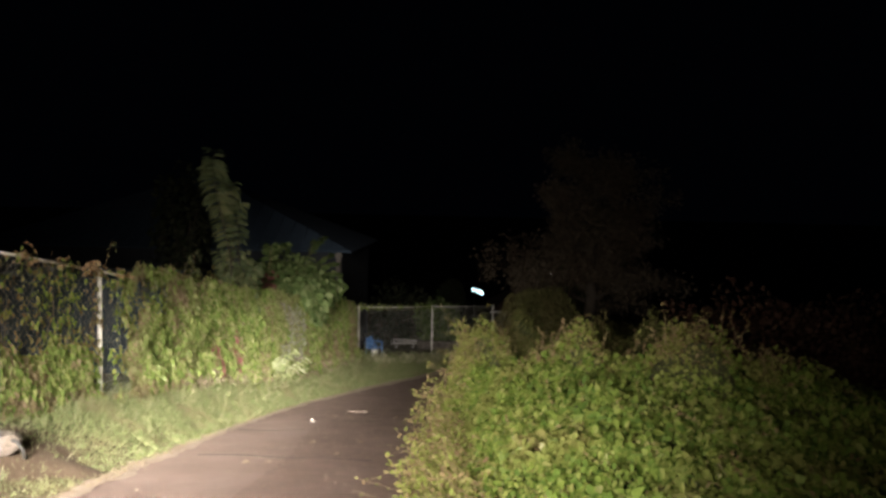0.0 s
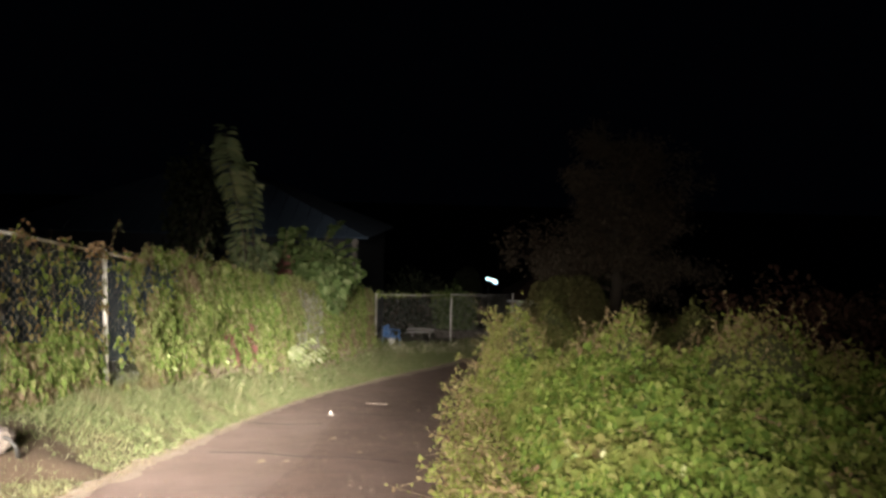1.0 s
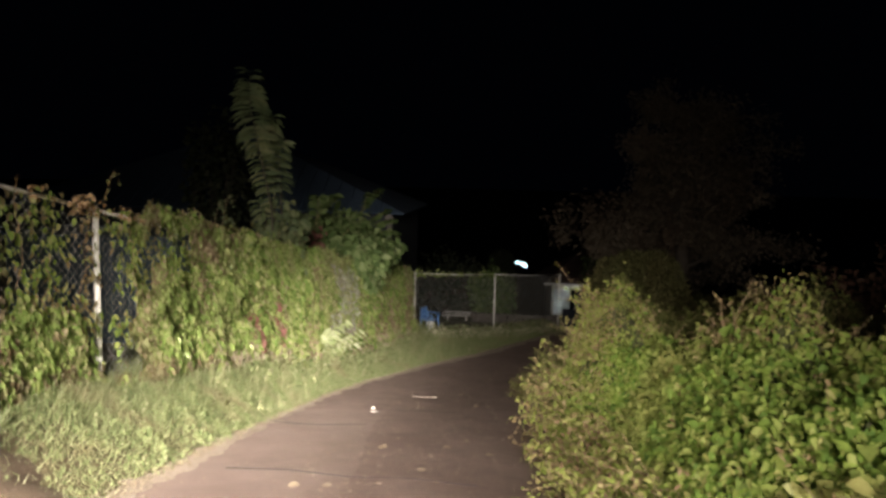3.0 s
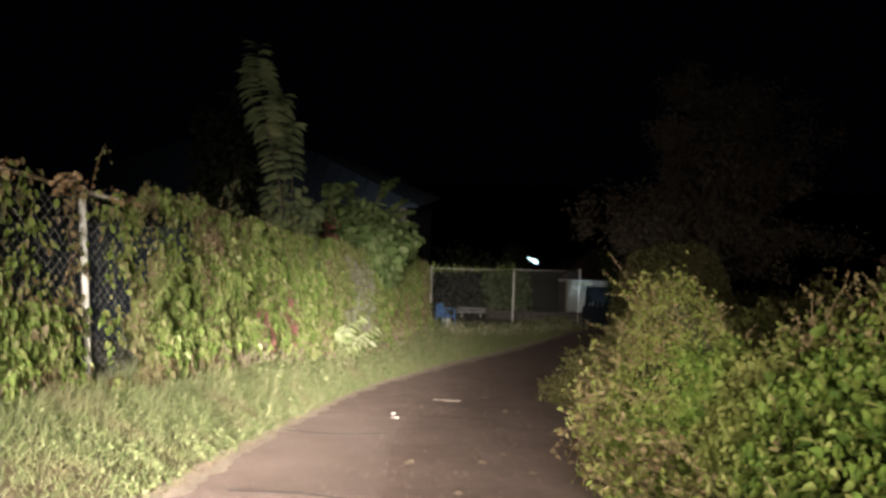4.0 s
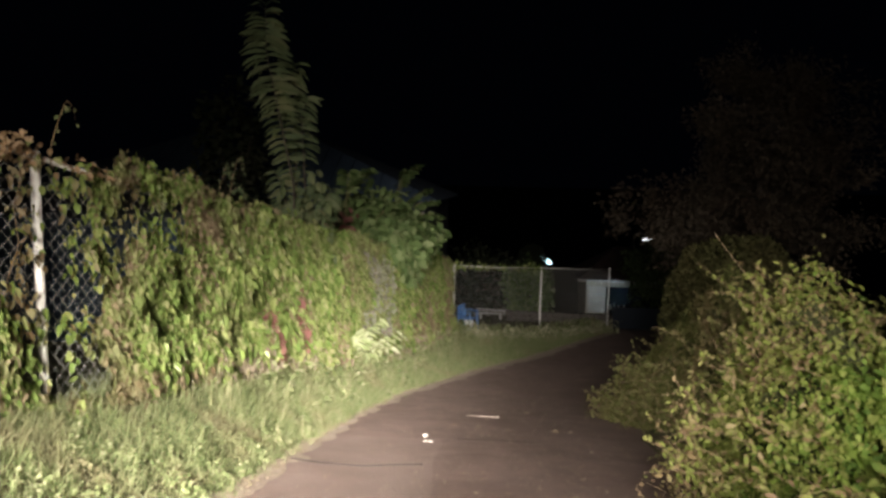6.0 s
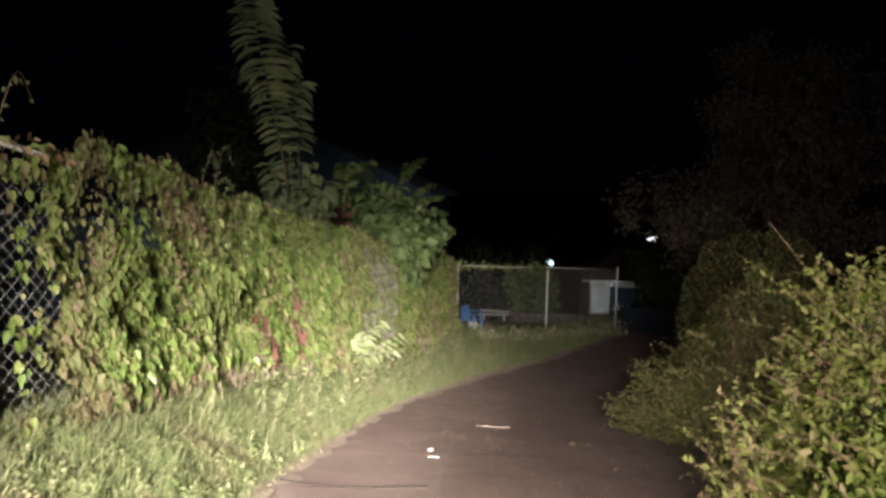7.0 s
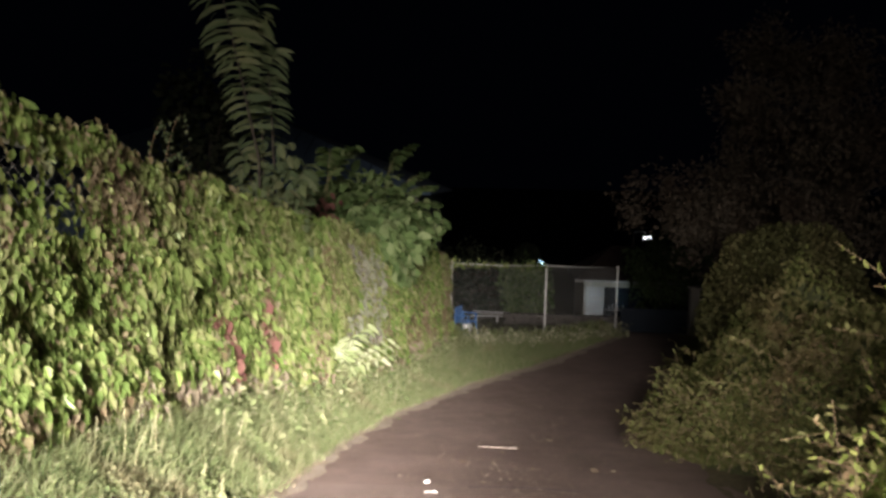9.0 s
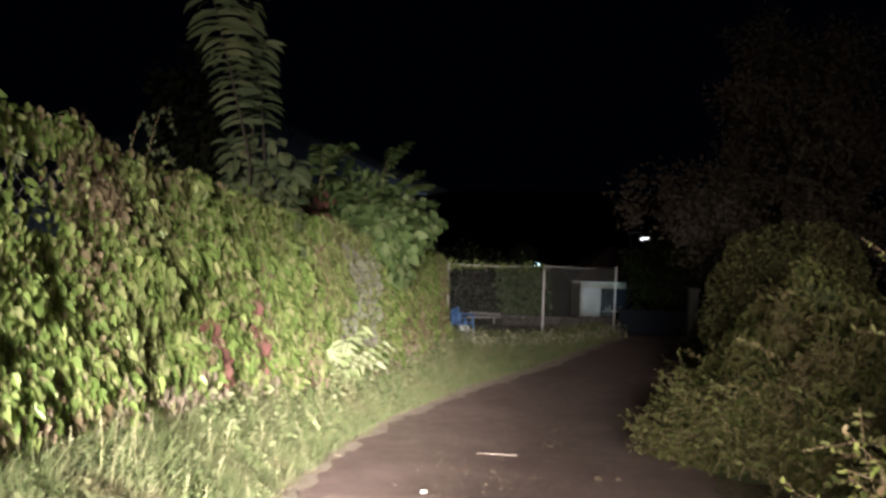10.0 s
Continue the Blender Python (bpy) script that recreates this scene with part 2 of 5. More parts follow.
def box(bm, lo, hi, bevel=0.0, m=None):
    made = bmesh.ops.create_cube(bm, size=1.0)["verts"]
    lo, hi = Vector(lo), Vector(hi)
    for v in made:
        v.co = Vector((lo[i] + (v.co[i] + 0.5) * (hi[i] - lo[i]) for i in range(3)))
    if bevel:
        edges = list({e for v in made for e in v.link_edges})
        made = [v for v in bmesh.ops.bevel(bm, geom=edges, offset=bevel, segments=2, affect="EDGES")["verts"]] + [v for v in made if v.is_valid]
    if m is not None:
        bmesh.ops.transform(bm, matrix=m, verts=list({v for v in made if v.is_valid}))
    return bm


def tube_arrays(points, radii, sides=6):
    """Corners and faces of a round tube along points."""
    pts = [Vector(p) for p in points]
    verts, faces = [], []
    for i, p in enumerate(pts):
        d = (pts[min(i + 1, len(pts) - 1)] - pts[max(i - 1, 0)]).normalized()
        a = d.cross(Vector((0, 0, 1)) if abs(d.z) < 0.9 else Vector((1, 0, 0))).normalized()
        b = d.cross(a)
        for k in range(sides):
            w = 2 * math.pi * k / sides
            verts.append(p + radii[i] * (math.cos(w) * a + math.sin(w) * b))
    for i in range(len(pts) - 1):
        for k in range(sides):
            faces.append((i * sides + k, i * sides + (k + 1) % sides, (i + 1) * sides + (k + 1) % sides, (i + 1) * sides + k))
    faces.append(tuple(range(sides))[::-1])
    faces.append(tuple((len(pts) - 1) * sides + k for k in range(sides)))
    return verts, faces


def tube(name, points, radii, mat, parent=None, sides=8, label=""):
    if not hasattr(radii, "__len__"):
        radii = [radii] * len(points)
    v, f = tube_arrays(points, radii, sides)
    return mesh_object(name, v, f, mat, parent, label, smooth=True)


def tubes(name, runs, mat, parent=None, sides=4, label="", kind=""):
    """Many thin tubes in one mesh."""
    verts, faces = [], []
    for pts, radii in runs:
        v, f = tube_arrays(pts, radii, sides)
        k = len(verts)
        verts += v
        faces += [tuple(i + k for i in q) for q in f]
    return tagged(mesh_object(name, verts, faces, mat, parent, label), kind=kind)


# leaf outlines: x across, y towards the tip, z the fold
HEART = (np.array([(0, 0, 0), (0.43, 0.13, 0.1), (0.4, 0.5, 0.07), (0, 1.0, -0.12), (-0.4, 0.5, 0.07), (-0.43, 0.13, 0.1)]),
         [(0, 1, 2, 3), (0, 3, 4, 5)])
LANCE = (np.array([(0, 0, 0), (0.2, 0.35, 0.06), (0, 1.0, -0.15), (-0.2, 0.35, 0.06)]), [(0, 1, 2), (0, 2, 3)])
OVAL = (np.array([(0, 0, 0), (0.3, 0.3, 0.06), (0.24, 0.7, 0.03), (0, 1.0, -0.1), (-0.24, 0.7, 0.03), (-0.3, 0.3, 0.06)]),
        [(0, 1, 2, 3), (0, 3, 4, 5)])
DROOP = (np.array([(0.08, 0, 0), (0.14, 0.4, 0.04), (0.1, 0.75, -0.1), (0, 1.0, -0.32), (-0.1, 0.75, -0.1), (-0.14, 0.4, 0.04), (-0.08, 0, 0)]), [(0, 1, 5, 6), (1, 2, 4, 5), (2, 3, 4)])
BLADE = (np.array([(-0.5, 0, 0), (0.5, 0, 0), (0.32, 0.55, 0.06), (-0.32, 0.55, 0.06), (0, 1.0, 0.3)]), [(0, 1, 2, 3), (3, 2, 4)])


def unit(a):
    return a / np.maximum(np.linalg.norm(a, axis=-1, keepdims=True), 1e-9)


def leaf_arrays(shape, at, tip, face, size, width=1.0):
    """Corners and faces of leaves at places, each with the way of its tip and of its face."""
    base, faces = shape
    tip = unit(np.asarray(tip, float))
    side = unit(np.cross(tip, face))
    up = np.cross(side, tip)
    size = np.broadcast_to(np.asarray(size, float), (len(at),))
    w = np.broadcast_to(np.asarray(width, float), (len(at),))
    v = (at[:, None] + size[:, None, None] * (base[None, :, 0, None] * side[:, None] * w[:, None, None] + base[None, :, 1, None] * tip[:, None]
                                               + base[None, :, 2, None] * up[:, None]))
    return v.reshape(-1, 3), faces, len(base), len(at)


def leaves(name, shape, at, tip, face, size, mat, parent=None, label="", width=1.0, kind="stuff"):
    v, faces, nb, n = leaf_arrays(shape, np.asarray(at, float), tip, face, size, width)
    me = bpy.data.meshes.new(name)
    loops = np.concatenate([np.array(f) for f in faces])
    counts = np.array([len(f) for f in faces])
    all_loops = (loops[None] + nb * np.arange(n)[:, None]).ravel()
    totals = np.tile(counts, n)
    starts = np.concatenate([[0], np.cumsum(totals)[:-1]])
    me.vertices.add(len(v)), me.loops.add(len(all_loops)), me.polygons.add(len(totals))
    me.vertices.foreach_set("co", v.astype(np.float32).ravel())
    me.loops.foreach_set("vertex_index", all_loops.astype(np.int32))
    me.polygons.foreach_set("loop_start", starts.astype(np.int32))
    me.update(calc_edges=True)
    me.materials.append(mat)
    ob = new(name, me)
    if parent is not None:
        ob.parent = parent
    return tagged(ob, label, kind=kind)


RNG = np.random.default_rng(7)


def rnd(n, k=3):
    return RNG.normal(size=(n, k))


# ---- the lie of the land ----
ROAD_Y = np.array([-40, -8, 0, 15, 18, 22, 26, 30, 40, 55, 90, 150, 260])
ROAD_Z = np.array([8.4, 1.6, -0.1, -3.3, -3.88, -4.4, -4.8, -5.2, -7.1, -10.0, -14.5, -24.0, -32.0])
EDGE_Y = np.array([-10, 0, 6.3, 9, 12, 14.7, 17, 18, 19.7, 21.4, 23, 24.4, 26.4, 28.8, 34])
EDGE_X = np.array([-4.0, -3.8, -3.75, -3.82, -3.85, -3.78, -3.5, -3.15, -2.55, -1.68, -0.75, -0.05, 0.95, 2.2, 4.4])
FENCE_Y = np.array([-10, 2, 8, 10.1, 12.4, 13.9, 15.2, 17.2, 21, 23.7])
FENCE_X = np.array([-6.4, -5.9, -5.55, -5.38, -5.22, -5.05, -4.8, -4.35, -3.6, -3.05])
RAIL_Y = np.array([-10, 7, 10.1, 15.2, 19, 23.7])
RAIL_Z = np.array([4.6, 1.1, 0.45, -0.62, -1.4, -2.1])
BANK_Y = np.array([-10, 5, 10, 14, 17, 24, 28])
BANK_H = np.array([0.4, 0.45, 0.6, 0.62, 0.45, 0.35, 0.1])


def smooth(t):
    t = np.clip(t, 0, 1)
    return t * t * (3 - 2 * t)


def road_z(y):
    y = np.asarray(y, float)
    return sum(np.interp(y + d, ROAD_Y, ROAD_Z) for d in (-1.5, -0.75, 0, 0.75, 1.5)) / 5


def ground_z(x, y):
    """Height of the ground: the road's fall, and the bank up to the fence."""
    x, y = np.asarray(x, float), np.asarray(y, float)
    e, f = np.interp(y, EDGE_Y, EDGE_X), np.interp(y, FENCE_Y, FENCE_X)
    t = (e - x) / np.maximum(e - f, 0.3)
    bank = np.interp(y, BANK_Y, BANK_H) * smooth(t)
    return road_z(y) + bank * np.where(y > 30, 0, 1)


def wobble(x, y, scale, seed=0.0):
    """Slow, smooth unevenness between -1 and 1."""
    x, y = np.asarray(x, float) / scale + seed, np.asarray(y, float) / scale - seed
    return (np.sin(x * 2.1 + np.sin(y * 1.7)) + np.sin(y * 2.6 + 1.3 * np.sin(x * 1.3 + 2)) + np.sin((x + y) * 3.7 + np.sin(x * 4.1))) / 3


def build_ground():
    xs = np.unique(np.concatenate([np.linspace(-2500, -60, 12), np.linspace(-60, -8, 20), np.linspace(-8, 6, 71), np.linspace(6, 60, 20), np.linspace(60, 2500, 12)]))
    ys = np.unique(np.concatenate([np.linspace(-800, -40, 8), np.linspace(-40, -4, 18), np.linspace(-4, 32, 145), np.linspace(32, 160, 40), np.linspace(160, 4000, 14)]))
    gx, gy = np.meshgrid(xs, ys)
    gz = ground_z(gx, gy)
    e = np.interp(gy, EDGE_Y, EDGE_X)
    off_road = (gx < e) | (gx > e + 4.0) | (gy > 34)
    near_edge = np.abs(gx - e) < 0.32
    gz = gz + np.where(off_road & ~near_edge, 0.03 * wobble(gx, gy, 0.7), np.where(near_edge, -0.006, -0.03))
    n = len(xs)
    v = np.stack([gx, gy, gz], -1).reshape(-1, 3)
    f = [(j * n + i, j * n + i + 1, (j + 1) * n + i + 1, (j + 1) * n + i) for j in range(len(ys) - 1) for i in range(n - 1)]
    ob = mesh_object("ground", v, f, M_SOIL, smooth=True)
    tagged(ob, "brown earth of the sloping verge under grass", "ground", kind="structure")


def build_road():
    ys = np.arange(-9, 33.01, 0.25)
    rows = []
    for y in ys:
        e = float(np.interp(y, EDGE_Y, EDGE_X)) + 0.07 * float(wobble(y, 3.0, 0.35)) + 0.04 * float(wobble(y, 9.0, 0.12))
        w = 4.2
        for k in range(11):
            x = e + w * k / 10
            crown = 0.03 * math.sin(math.pi * k / 10)
            rows.append((x, y, float(road_z(y)) + crown + 0.012 * float(wobble(x, y, 0.8))))
        # the broken edges drop into the soil
        rows += [rows[-11], (e - 0.03, y, float(road_z(y)) - 0.12)]
        rows += [rows[-3], (e + w + 0.03, y, float(road_z(y)) - 0.12)]
    f = []
    for j in range(len(ys) - 1):
        a, b = j * 15, (j + 1) * 15
        for k in range(10):
            f.append((a + k, a + k + 1, b + k + 1, b + k))
        f += [(a + 12, a + 11, b + 11, b + 12), (a + 13, a + 14, b + 14, b + 13)]
    tagged(mesh_object("road", rows, f, M_ASPHALT, smooth=True), "narrow worn brownish asphalt road running downhill", "road", kind="structure")


def build_edge_grit():
    """A ragged strip of sand and crumbs where asphalt meets grass."""
    ys = np.arange(2, 29.5, 0.1)
    v, f = [], []
    for k, y in enumerate(ys):
        e = float(np.interp(y, EDGE_Y, EDGE_X)) + 0.07 * float(wobble(y, 3.0, 0.35)) + 0.04 * float(wobble(y, 9.0, 0.12))
        far = float(smooth((y - 15) / 6))
        a = (1 + 2 * far) * 0.08 + 0.16 * abs(float(wobble(y, 1.0, 0.5))) + 0.012 * random.random()
        b = (1 + far) * 0.07 + 0.08 * abs(float(wobble(y, 5.0, 0.6))) + 0.012 * random.random()
        z = float(road_z(y))
        v += [(e - b, y, float(ground_z(e - b, y)) + 0.012), (e - 0.04, y, z + 0.026), (e + 0.02, y, z + 0.024), (e + 0.02 + a, y, z + 0.014)]
        if k:
            q = 4 * k
            f += [(q - 4 + i, q - 3 + i, q + 1 + i, q + i) for i in range(3)]
    tagged(mesh_object("edge_grit", v, f, M_SAND, smooth=True), "pale sandy grit along the ragged edge of the asphalt", "grit", kind="structure")


def build_dirt_patch():
    v, f, n = [(-4.85, 7.1, float(ground_z(-4.85, 7.1)) + 0.035)], [], 40
    for ring in (0.5, 1.0):
        for k in range(n):
            w = 2 * math.pi * k / n
            s = ring * (1 + 0.2 * math.sin(3 * w + 1) + 0.12 * math.sin(7 * w))
            x, y = -4.85 + 0.75 * s * math.cos(w), 7.1 + 0.95 * s * math.sin(w)
            v.append((x, y, float(ground_z(x, y)) + (0.04 if ring < 1 else 0.0) + 0.03 * float(wobble(x, y, 0.7))))
    f += [(0, 1 + k, 1 + (k + 1) % n) for k in range(n)]
    f += [(1 + k, 1 + n + k, 1 + n + (k + 1) % n, 1 + (k + 1) % n) for k in range(n)]
    tagged(mesh_object("dirt_patch", v, f, M_DIRT, smooth=True), "bare reddish dirt patch in the grass", "dirt", kind="structure")


build_ground()
build_road()
build_edge_grit()
build_dirt_patch()


# ---- chain-link fence along the verge and round the gate ----
def chain_link(name, a, b, ha, hb, parent, pitch=0.115):
    """Woven wire between two posts: a, b are the base points, ha, hb the heights."""
    a, b = Vector(a), Vector(b)
    along = b - a
    n = max(2, int(along.length / (pitch / 2)))
    across = Vector((-along.y, along.x, 0)).normalized()
    verts, faces = [], []
    r = 0.0023
    for i in range(n):
        h = ha + (hb - ha) * i / n
        rows = int(h / pitch * 2) // 2
        pts = []
        for k in range(rows * 2 + 1):
            t = (i + (k % 2 if i % 2 == 0 else 1 - k % 2)) / n
            pts.append(a + along * t + Vector((0, 0, min(h, k * pitch / 2 * 1.0))) + across * (0.003 if k % 2 else -0.003))
        base = len(verts)
        for p in pts:
            verts += [p + Vector((r, 0, 0)) + across * r, p - along.normalized() * r, p + across * -r]
        for k in range(len(pts) - 1):
            q = base + 3 * k
            faces += [(q, q + 1, q + 4, q + 3), (q + 1, q + 2, q + 5, q + 4), (q + 2, q, q + 3, q + 5)]
    return mesh_object(name, verts, faces, M_WIRE, parent)


def fence_x(y):
    return float(np.interp(y, FENCE_Y, FENCE_X))


def rail_z(y):
    return float(np.interp(y, RAIL_Y, RAIL_Z))


def post(parent, x, y, top, radius=0.036):
    z0 = float(ground_z(x, y)) - 0.15
    v, f = tube_arrays([(x, y, z0), (x, y, top - 0.02)], [radius, radius], 10)
    shaft = mesh_object("post", v, f, M_STEEL, parent, smooth=True)
    v, f = tube_arrays([(x, y, top - 0.04), (x, y, top + 0.012), (x, y, top + 0.03)], [radius * 1.12, radius * 1.15, radius * 0.6], 10)
    mesh_object("cap", v, f, M_STEEL, shaft, smooth=True)
    return shaft


def build_fence():
    fence = thing("chain_link_fence", "galvanised chain-link fence overgrown with vines along the verge", "fence", "chain-link fences")
    ys = [1.2, 4.2, 7.2, 10.1, 13.0, 15.9, 18.6, 21.2, 23.7]
    for y in ys:
        post(fence, fence_x(y), y, rail_z(y))
    for y0, y1 in zip(ys[:-1], ys[1:]):
        a, b = (fence_x(y0), y0), (fence_x(y1), y1)
        tube("rail", [(*a, rail_z(y0) - 0.02), (*b, rail_z(y1) - 0.02)], 0.021, M_STEEL, fence)
        za, zb = float(ground_z(*a)) + 0.03, float(ground_z(*b)) + 0.03
        chain_link("wire_mesh", (*a, za), (*b, zb), rail_z(y0) - za - 0.03, rail_z(y1) - zb - 0.03, fence)
    return fence


GATE = [(-3.05, 23.7, -2.1), (-0.38, 26.6, -2.46), (2.4, 30.1, -2.88)]


def build_gate_fence():
    fence = thing("chain_link_fence", "bare galvanised chain-link fence panels beside the gate", "fence", "chain-link fences")
    for x, y, z in GATE[1:]:
        post(fence, x, y, z, 0.029)
    for (x0, y0, z0), (x1, y1, z1) in zip(GATE[:-1], GATE[1:]):
        tube("rail", [(x0, y0, z0 - 0.02), ((x0 + x1) / 2, (y0 + y1) / 2, (z0 + z1) / 2 - 0.05), (x1, y1, z1 - 0.02)], 0.02 if x0 < -1 else 0.012, M_STEEL, fence)
        za, zb = float(ground_z(x0, y0)) + 0.03, float(ground_z(x1, y1)) + 0.03
        chain_link("wire_mesh", (x0, y0, za), (x1, y1, zb), z0 - za - 0.03, z1 - zb - 0.03, fence, 0.12)


build_fence()
build_gate_fence()


# ---- vines over the fence ----
def fence_frame(y):
    """Places on the fence, and the way that faces the road, for many y."""
    x = np.interp(y, FENCE_Y, FENCE_X)
    dx = np.interp(y + 0.3, FENCE_Y, FENCE_X) - np.interp(y - 0.3, FENCE_Y, FENCE_X)
    out = unit(np.stack([np.full_like(y, 0.6), -dx, np.zeros_like(y)], -1))
    return x, out


def vine_cover(y, u):
    """How thickly the vine covers the fence at y, at the share u of its height."""
    wave = 0.06 * np.sin(y * 8.0) + 0.04 * np.sin(y * 19.0)
    cover = np.ones_like(y)
    # a bare gap beside the post, and a narrow one before it above the low growth
    cover = np.where((y > 10.0) & (y < 10.6 + 0.05 * np.sin(u * 14.0)) & (u > 0.07), 0.02 + 0.05 * (np.sin(u * 19.0 + y * 5.0) > 0.6), cover)
    cover = np.where((y > 9.55 + 0.06 * np.sin(u * 11.0)) & (y <= 10.0) & (u > 0.36 + wave), 0.015, cover)
    cover = np.where((y > 9.78) & (y <= 10.0) & (u > 0.1), 0.05, cover)
    # sparse strands above the low growth in the open bay
    strands = np.where(np.sin(y * 9.0) + 0.5 * np.sin(y * 23.0) > 0.6, 0.11, 0.03)
    cover = np.where((y <= 9.6) & (y > 8.8) & (u > 0.44 + wave), strands * np.where(u < 0.6, 1.6, 1.0), cover)
    cover = np.where((y <= 8.8) & (u > 0.36 + wave), 0.035, cover)
    # a thin window under the top
    thin = smooth((y - 10.55) / 0.1) * smooth((12.3 - y) / 0.5) * smooth((u - 0.6 - wave) / 0.1) * (1 - smooth((u - 0.9) / 0.05))
    return np.clip(cover - 0.94 * thin, 0.02, 1)


def vine_swell(y, u):
    """How far the growth stands out of the fence."""
    swell = 0.10 + 0.14 * np.sin(np.clip(u, 0, 1) * math.pi) + 0.09 * wobble(y, u * 2, 0.45) + 0.06 * wobble(y, u * 2.2, 0.16, 1.0) + 0.15 * (1 - smooth((u - 0.15) / 0.2))
    swell = swell * np.where(y < 10.1, np.where(u > 0.45, 0.12, np.interp(y, [8.6, 9.5], [0.5, 0.15])), 1.0) * (1 - 0.6 * smooth((y - 16.0) / 0.4) * smooth((18.1 - y) / 0.4) * (u < 0.5))
    return np.maximum(swell, 0.03)


def single_leaves(parent, at, tip, face, size, mat, width):
    """Leaves as parts of their own on one shared mesh."""
    base, faces = HEART
    me = bpy.data.meshes.new("leaf")
    me.from_pydata([tuple(v) for v in base], [], faces)
    me.materials.append(mat)
    for a, d, n, s in zip(at, tip, face, size):
        d = Vector(d).normalized()
        side = d.cross(Vector(n)).normalized()
        m = Matrix((side, d, side.cross(d))).transposed().to_4x4()
        ob = new("leaf", me)
        ob.parent = parent
        ob.matrix_world = Matrix.Translation(a) @ m @ Matrix.Scale(float(s), 4) @ Matrix.Diagonal((width, 1, 1, 1))


def build_vine():
    vine = thing("climbing_vine", "dense green climbing vine with heart-shaped leaves over a chain-link fence", "vine")
    n = 126000
    y = 5.0 + 17.85 * RNG.random(n)
    u = RNG.random(n) ** 0.9
    keep = RNG.random(n) < vine_cover(y, u) * np.where(y > 18, 0.8, 1.0)
    y, u = y[keep], u[keep]
    x, out = fence_frame(y)
    z0 = ground_z(x, y)
    top = np.interp(y, RAIL_Y, RAIL_Z) + 0.2 + 0.1 * wobble(y, y * 0, 0.5) - 0.26 * (y < 10.9)
    swell = vine_swell(y, u)
    depth = swell * (0.72 + 0.34 * RNG.random(len(y)))
    at = np.stack([x, y, z0 + u * (top - z0)], -1) + out * depth[:, None] + 0.02 * rnd(len(y))
    tip = out * 0.4 + np.array([0, -0.15, -0.9]) + 0.26 * rnd(len(y)) * np.interp(y, [12, 16], [1.0, 1.5])[:, None]
    face = 0.85 * out + np.array([0, -0.3, 0.5]) + 0.26 * rnd(len(y)) * np.interp(y, [12, 16], [1.0, 1.6])[:, None]
    size = np.interp(y, [9, 12.2, 13.2, 18, 20], [0.085, 0.1, 0.135, 0.14, 0.115]) * (0.45 + 0.95 * RNG.random(len(y)) ** 1.4)
    size = size * np.where((y > 10.6) & (y < 12.5) & (u > 0.5) & (u < 0.9), 0.7, 1.0) * np.where((y < 10.1) & (u > 0.44), 0.75, 1.0) * np.where(u > 0.72, 0.82, 1.0)
    # dry stretches in patches: under the top, along the foot, in hanging streaks, and towards the gate
    field = 0.36 + 0.3 * wobble(y, 0.55 * u, 0.42, 2.0) + 0.12 * wobble(y, 2.0 * u, 0.2, 5.0)
    field = field + 0.27 * np.exp(-(((y - 12.6) / 0.8) ** 2) - ((u - 0.82) / 0.08) ** 2) + 0.22 * (u < 0.14) + 0.3 * (u < 0.2) * np.exp(-(((y - 13.15) / 0.4) ** 2)) + 0.2 * smooth((y - 18.0) / 1.5)
    field = field + 0.1 * smooth((12.6 - y) / 0.5) * (y > 10.5) * smooth((u - 0.4) / 0.2) - 0.16 * np.exp(-(((y - 12.9) / 0.5) ** 2)) * (u < 0.66)
    field = field + 0.16 * ((y < 10.1) & (u > 0.42)) + 0.1 * smooth((u - 0.8) / 0.12) * (y < 14.5)
    dry = field + 0.125 * RNG.normal(size=len(y)) > 0.6
    # a matted inner layer of small leaves behind the outer ones
    k = np.arange(0, len(y), 1)[RNG.random(len(y)) < np.where(u < 0.45, 1.0, 0.8)]
    ax, ao = x[k], out[k]
    a_in = np.stack([ax, y[k], at[k, 2]], -1) + ao * (0.02 + swell[k] * (0.65 + 0.3 * RNG.random(len(k))))[:, None] + (0, 0, 0.05) * rnd(len(k))
    t_in, f_in, s_in = rnd(len(k)) * 0.3 + (0.1, 0, -1.0), ao + 0.32 * rnd(len(k)), np.interp(y[k], [12.2, 13.2], [0.05, 0.07]) + 0.06 * RNG.random(len(k))
    dull = dry[k] | (RNG.random(len(k)) < 0.15)
    leaves("inner_leaves", OVAL, a_in[~dull], t_in[~dull], f_in[~dull], s_in[~dull], M_VINE, vine, width=0.95)
    leaves("inner_dry_leaves", OVAL, a_in[dull], t_in[dull], f_in[dull], s_in[dull], M_VINE_DRY, vine, "brown dry leaves", 0.8)
    n = 1500
    yr = 7.2 + 4.9 * RNG.random(n)
    xr, outr = fence_frame(yr)
    ar = np.stack([xr, yr, np.interp(yr, RAIL_Y, RAIL_Z) - 0.02], -1) + rnd(n) * (0.03, 0.02, 0.045) + outr * 0.03
    ar = ar + np.stack([0 * yr, 0 * yr, (np.abs(rnd(n, 1)[:, 0]) * 0.06 - 0.04) * np.where(yr < 10, 1.0, 0.5)], -1)
    tr, fr, sr = rnd(n) * 0.6 + (0.2, 0, -0.7), outr + 0.5 * rnd(n), 0.04 + 0.05 * RNG.random(n)
    on = (np.sin(yr * 3.1) + 0.6 * np.sin(yr * 7.7) + 0.5 * rnd(n, 1)[:, 0]) > np.where(yr < 9.1, 1.2, np.where(yr < 10.1, 0.5, 0.6))
    green = RNG.random(n) < 0.35
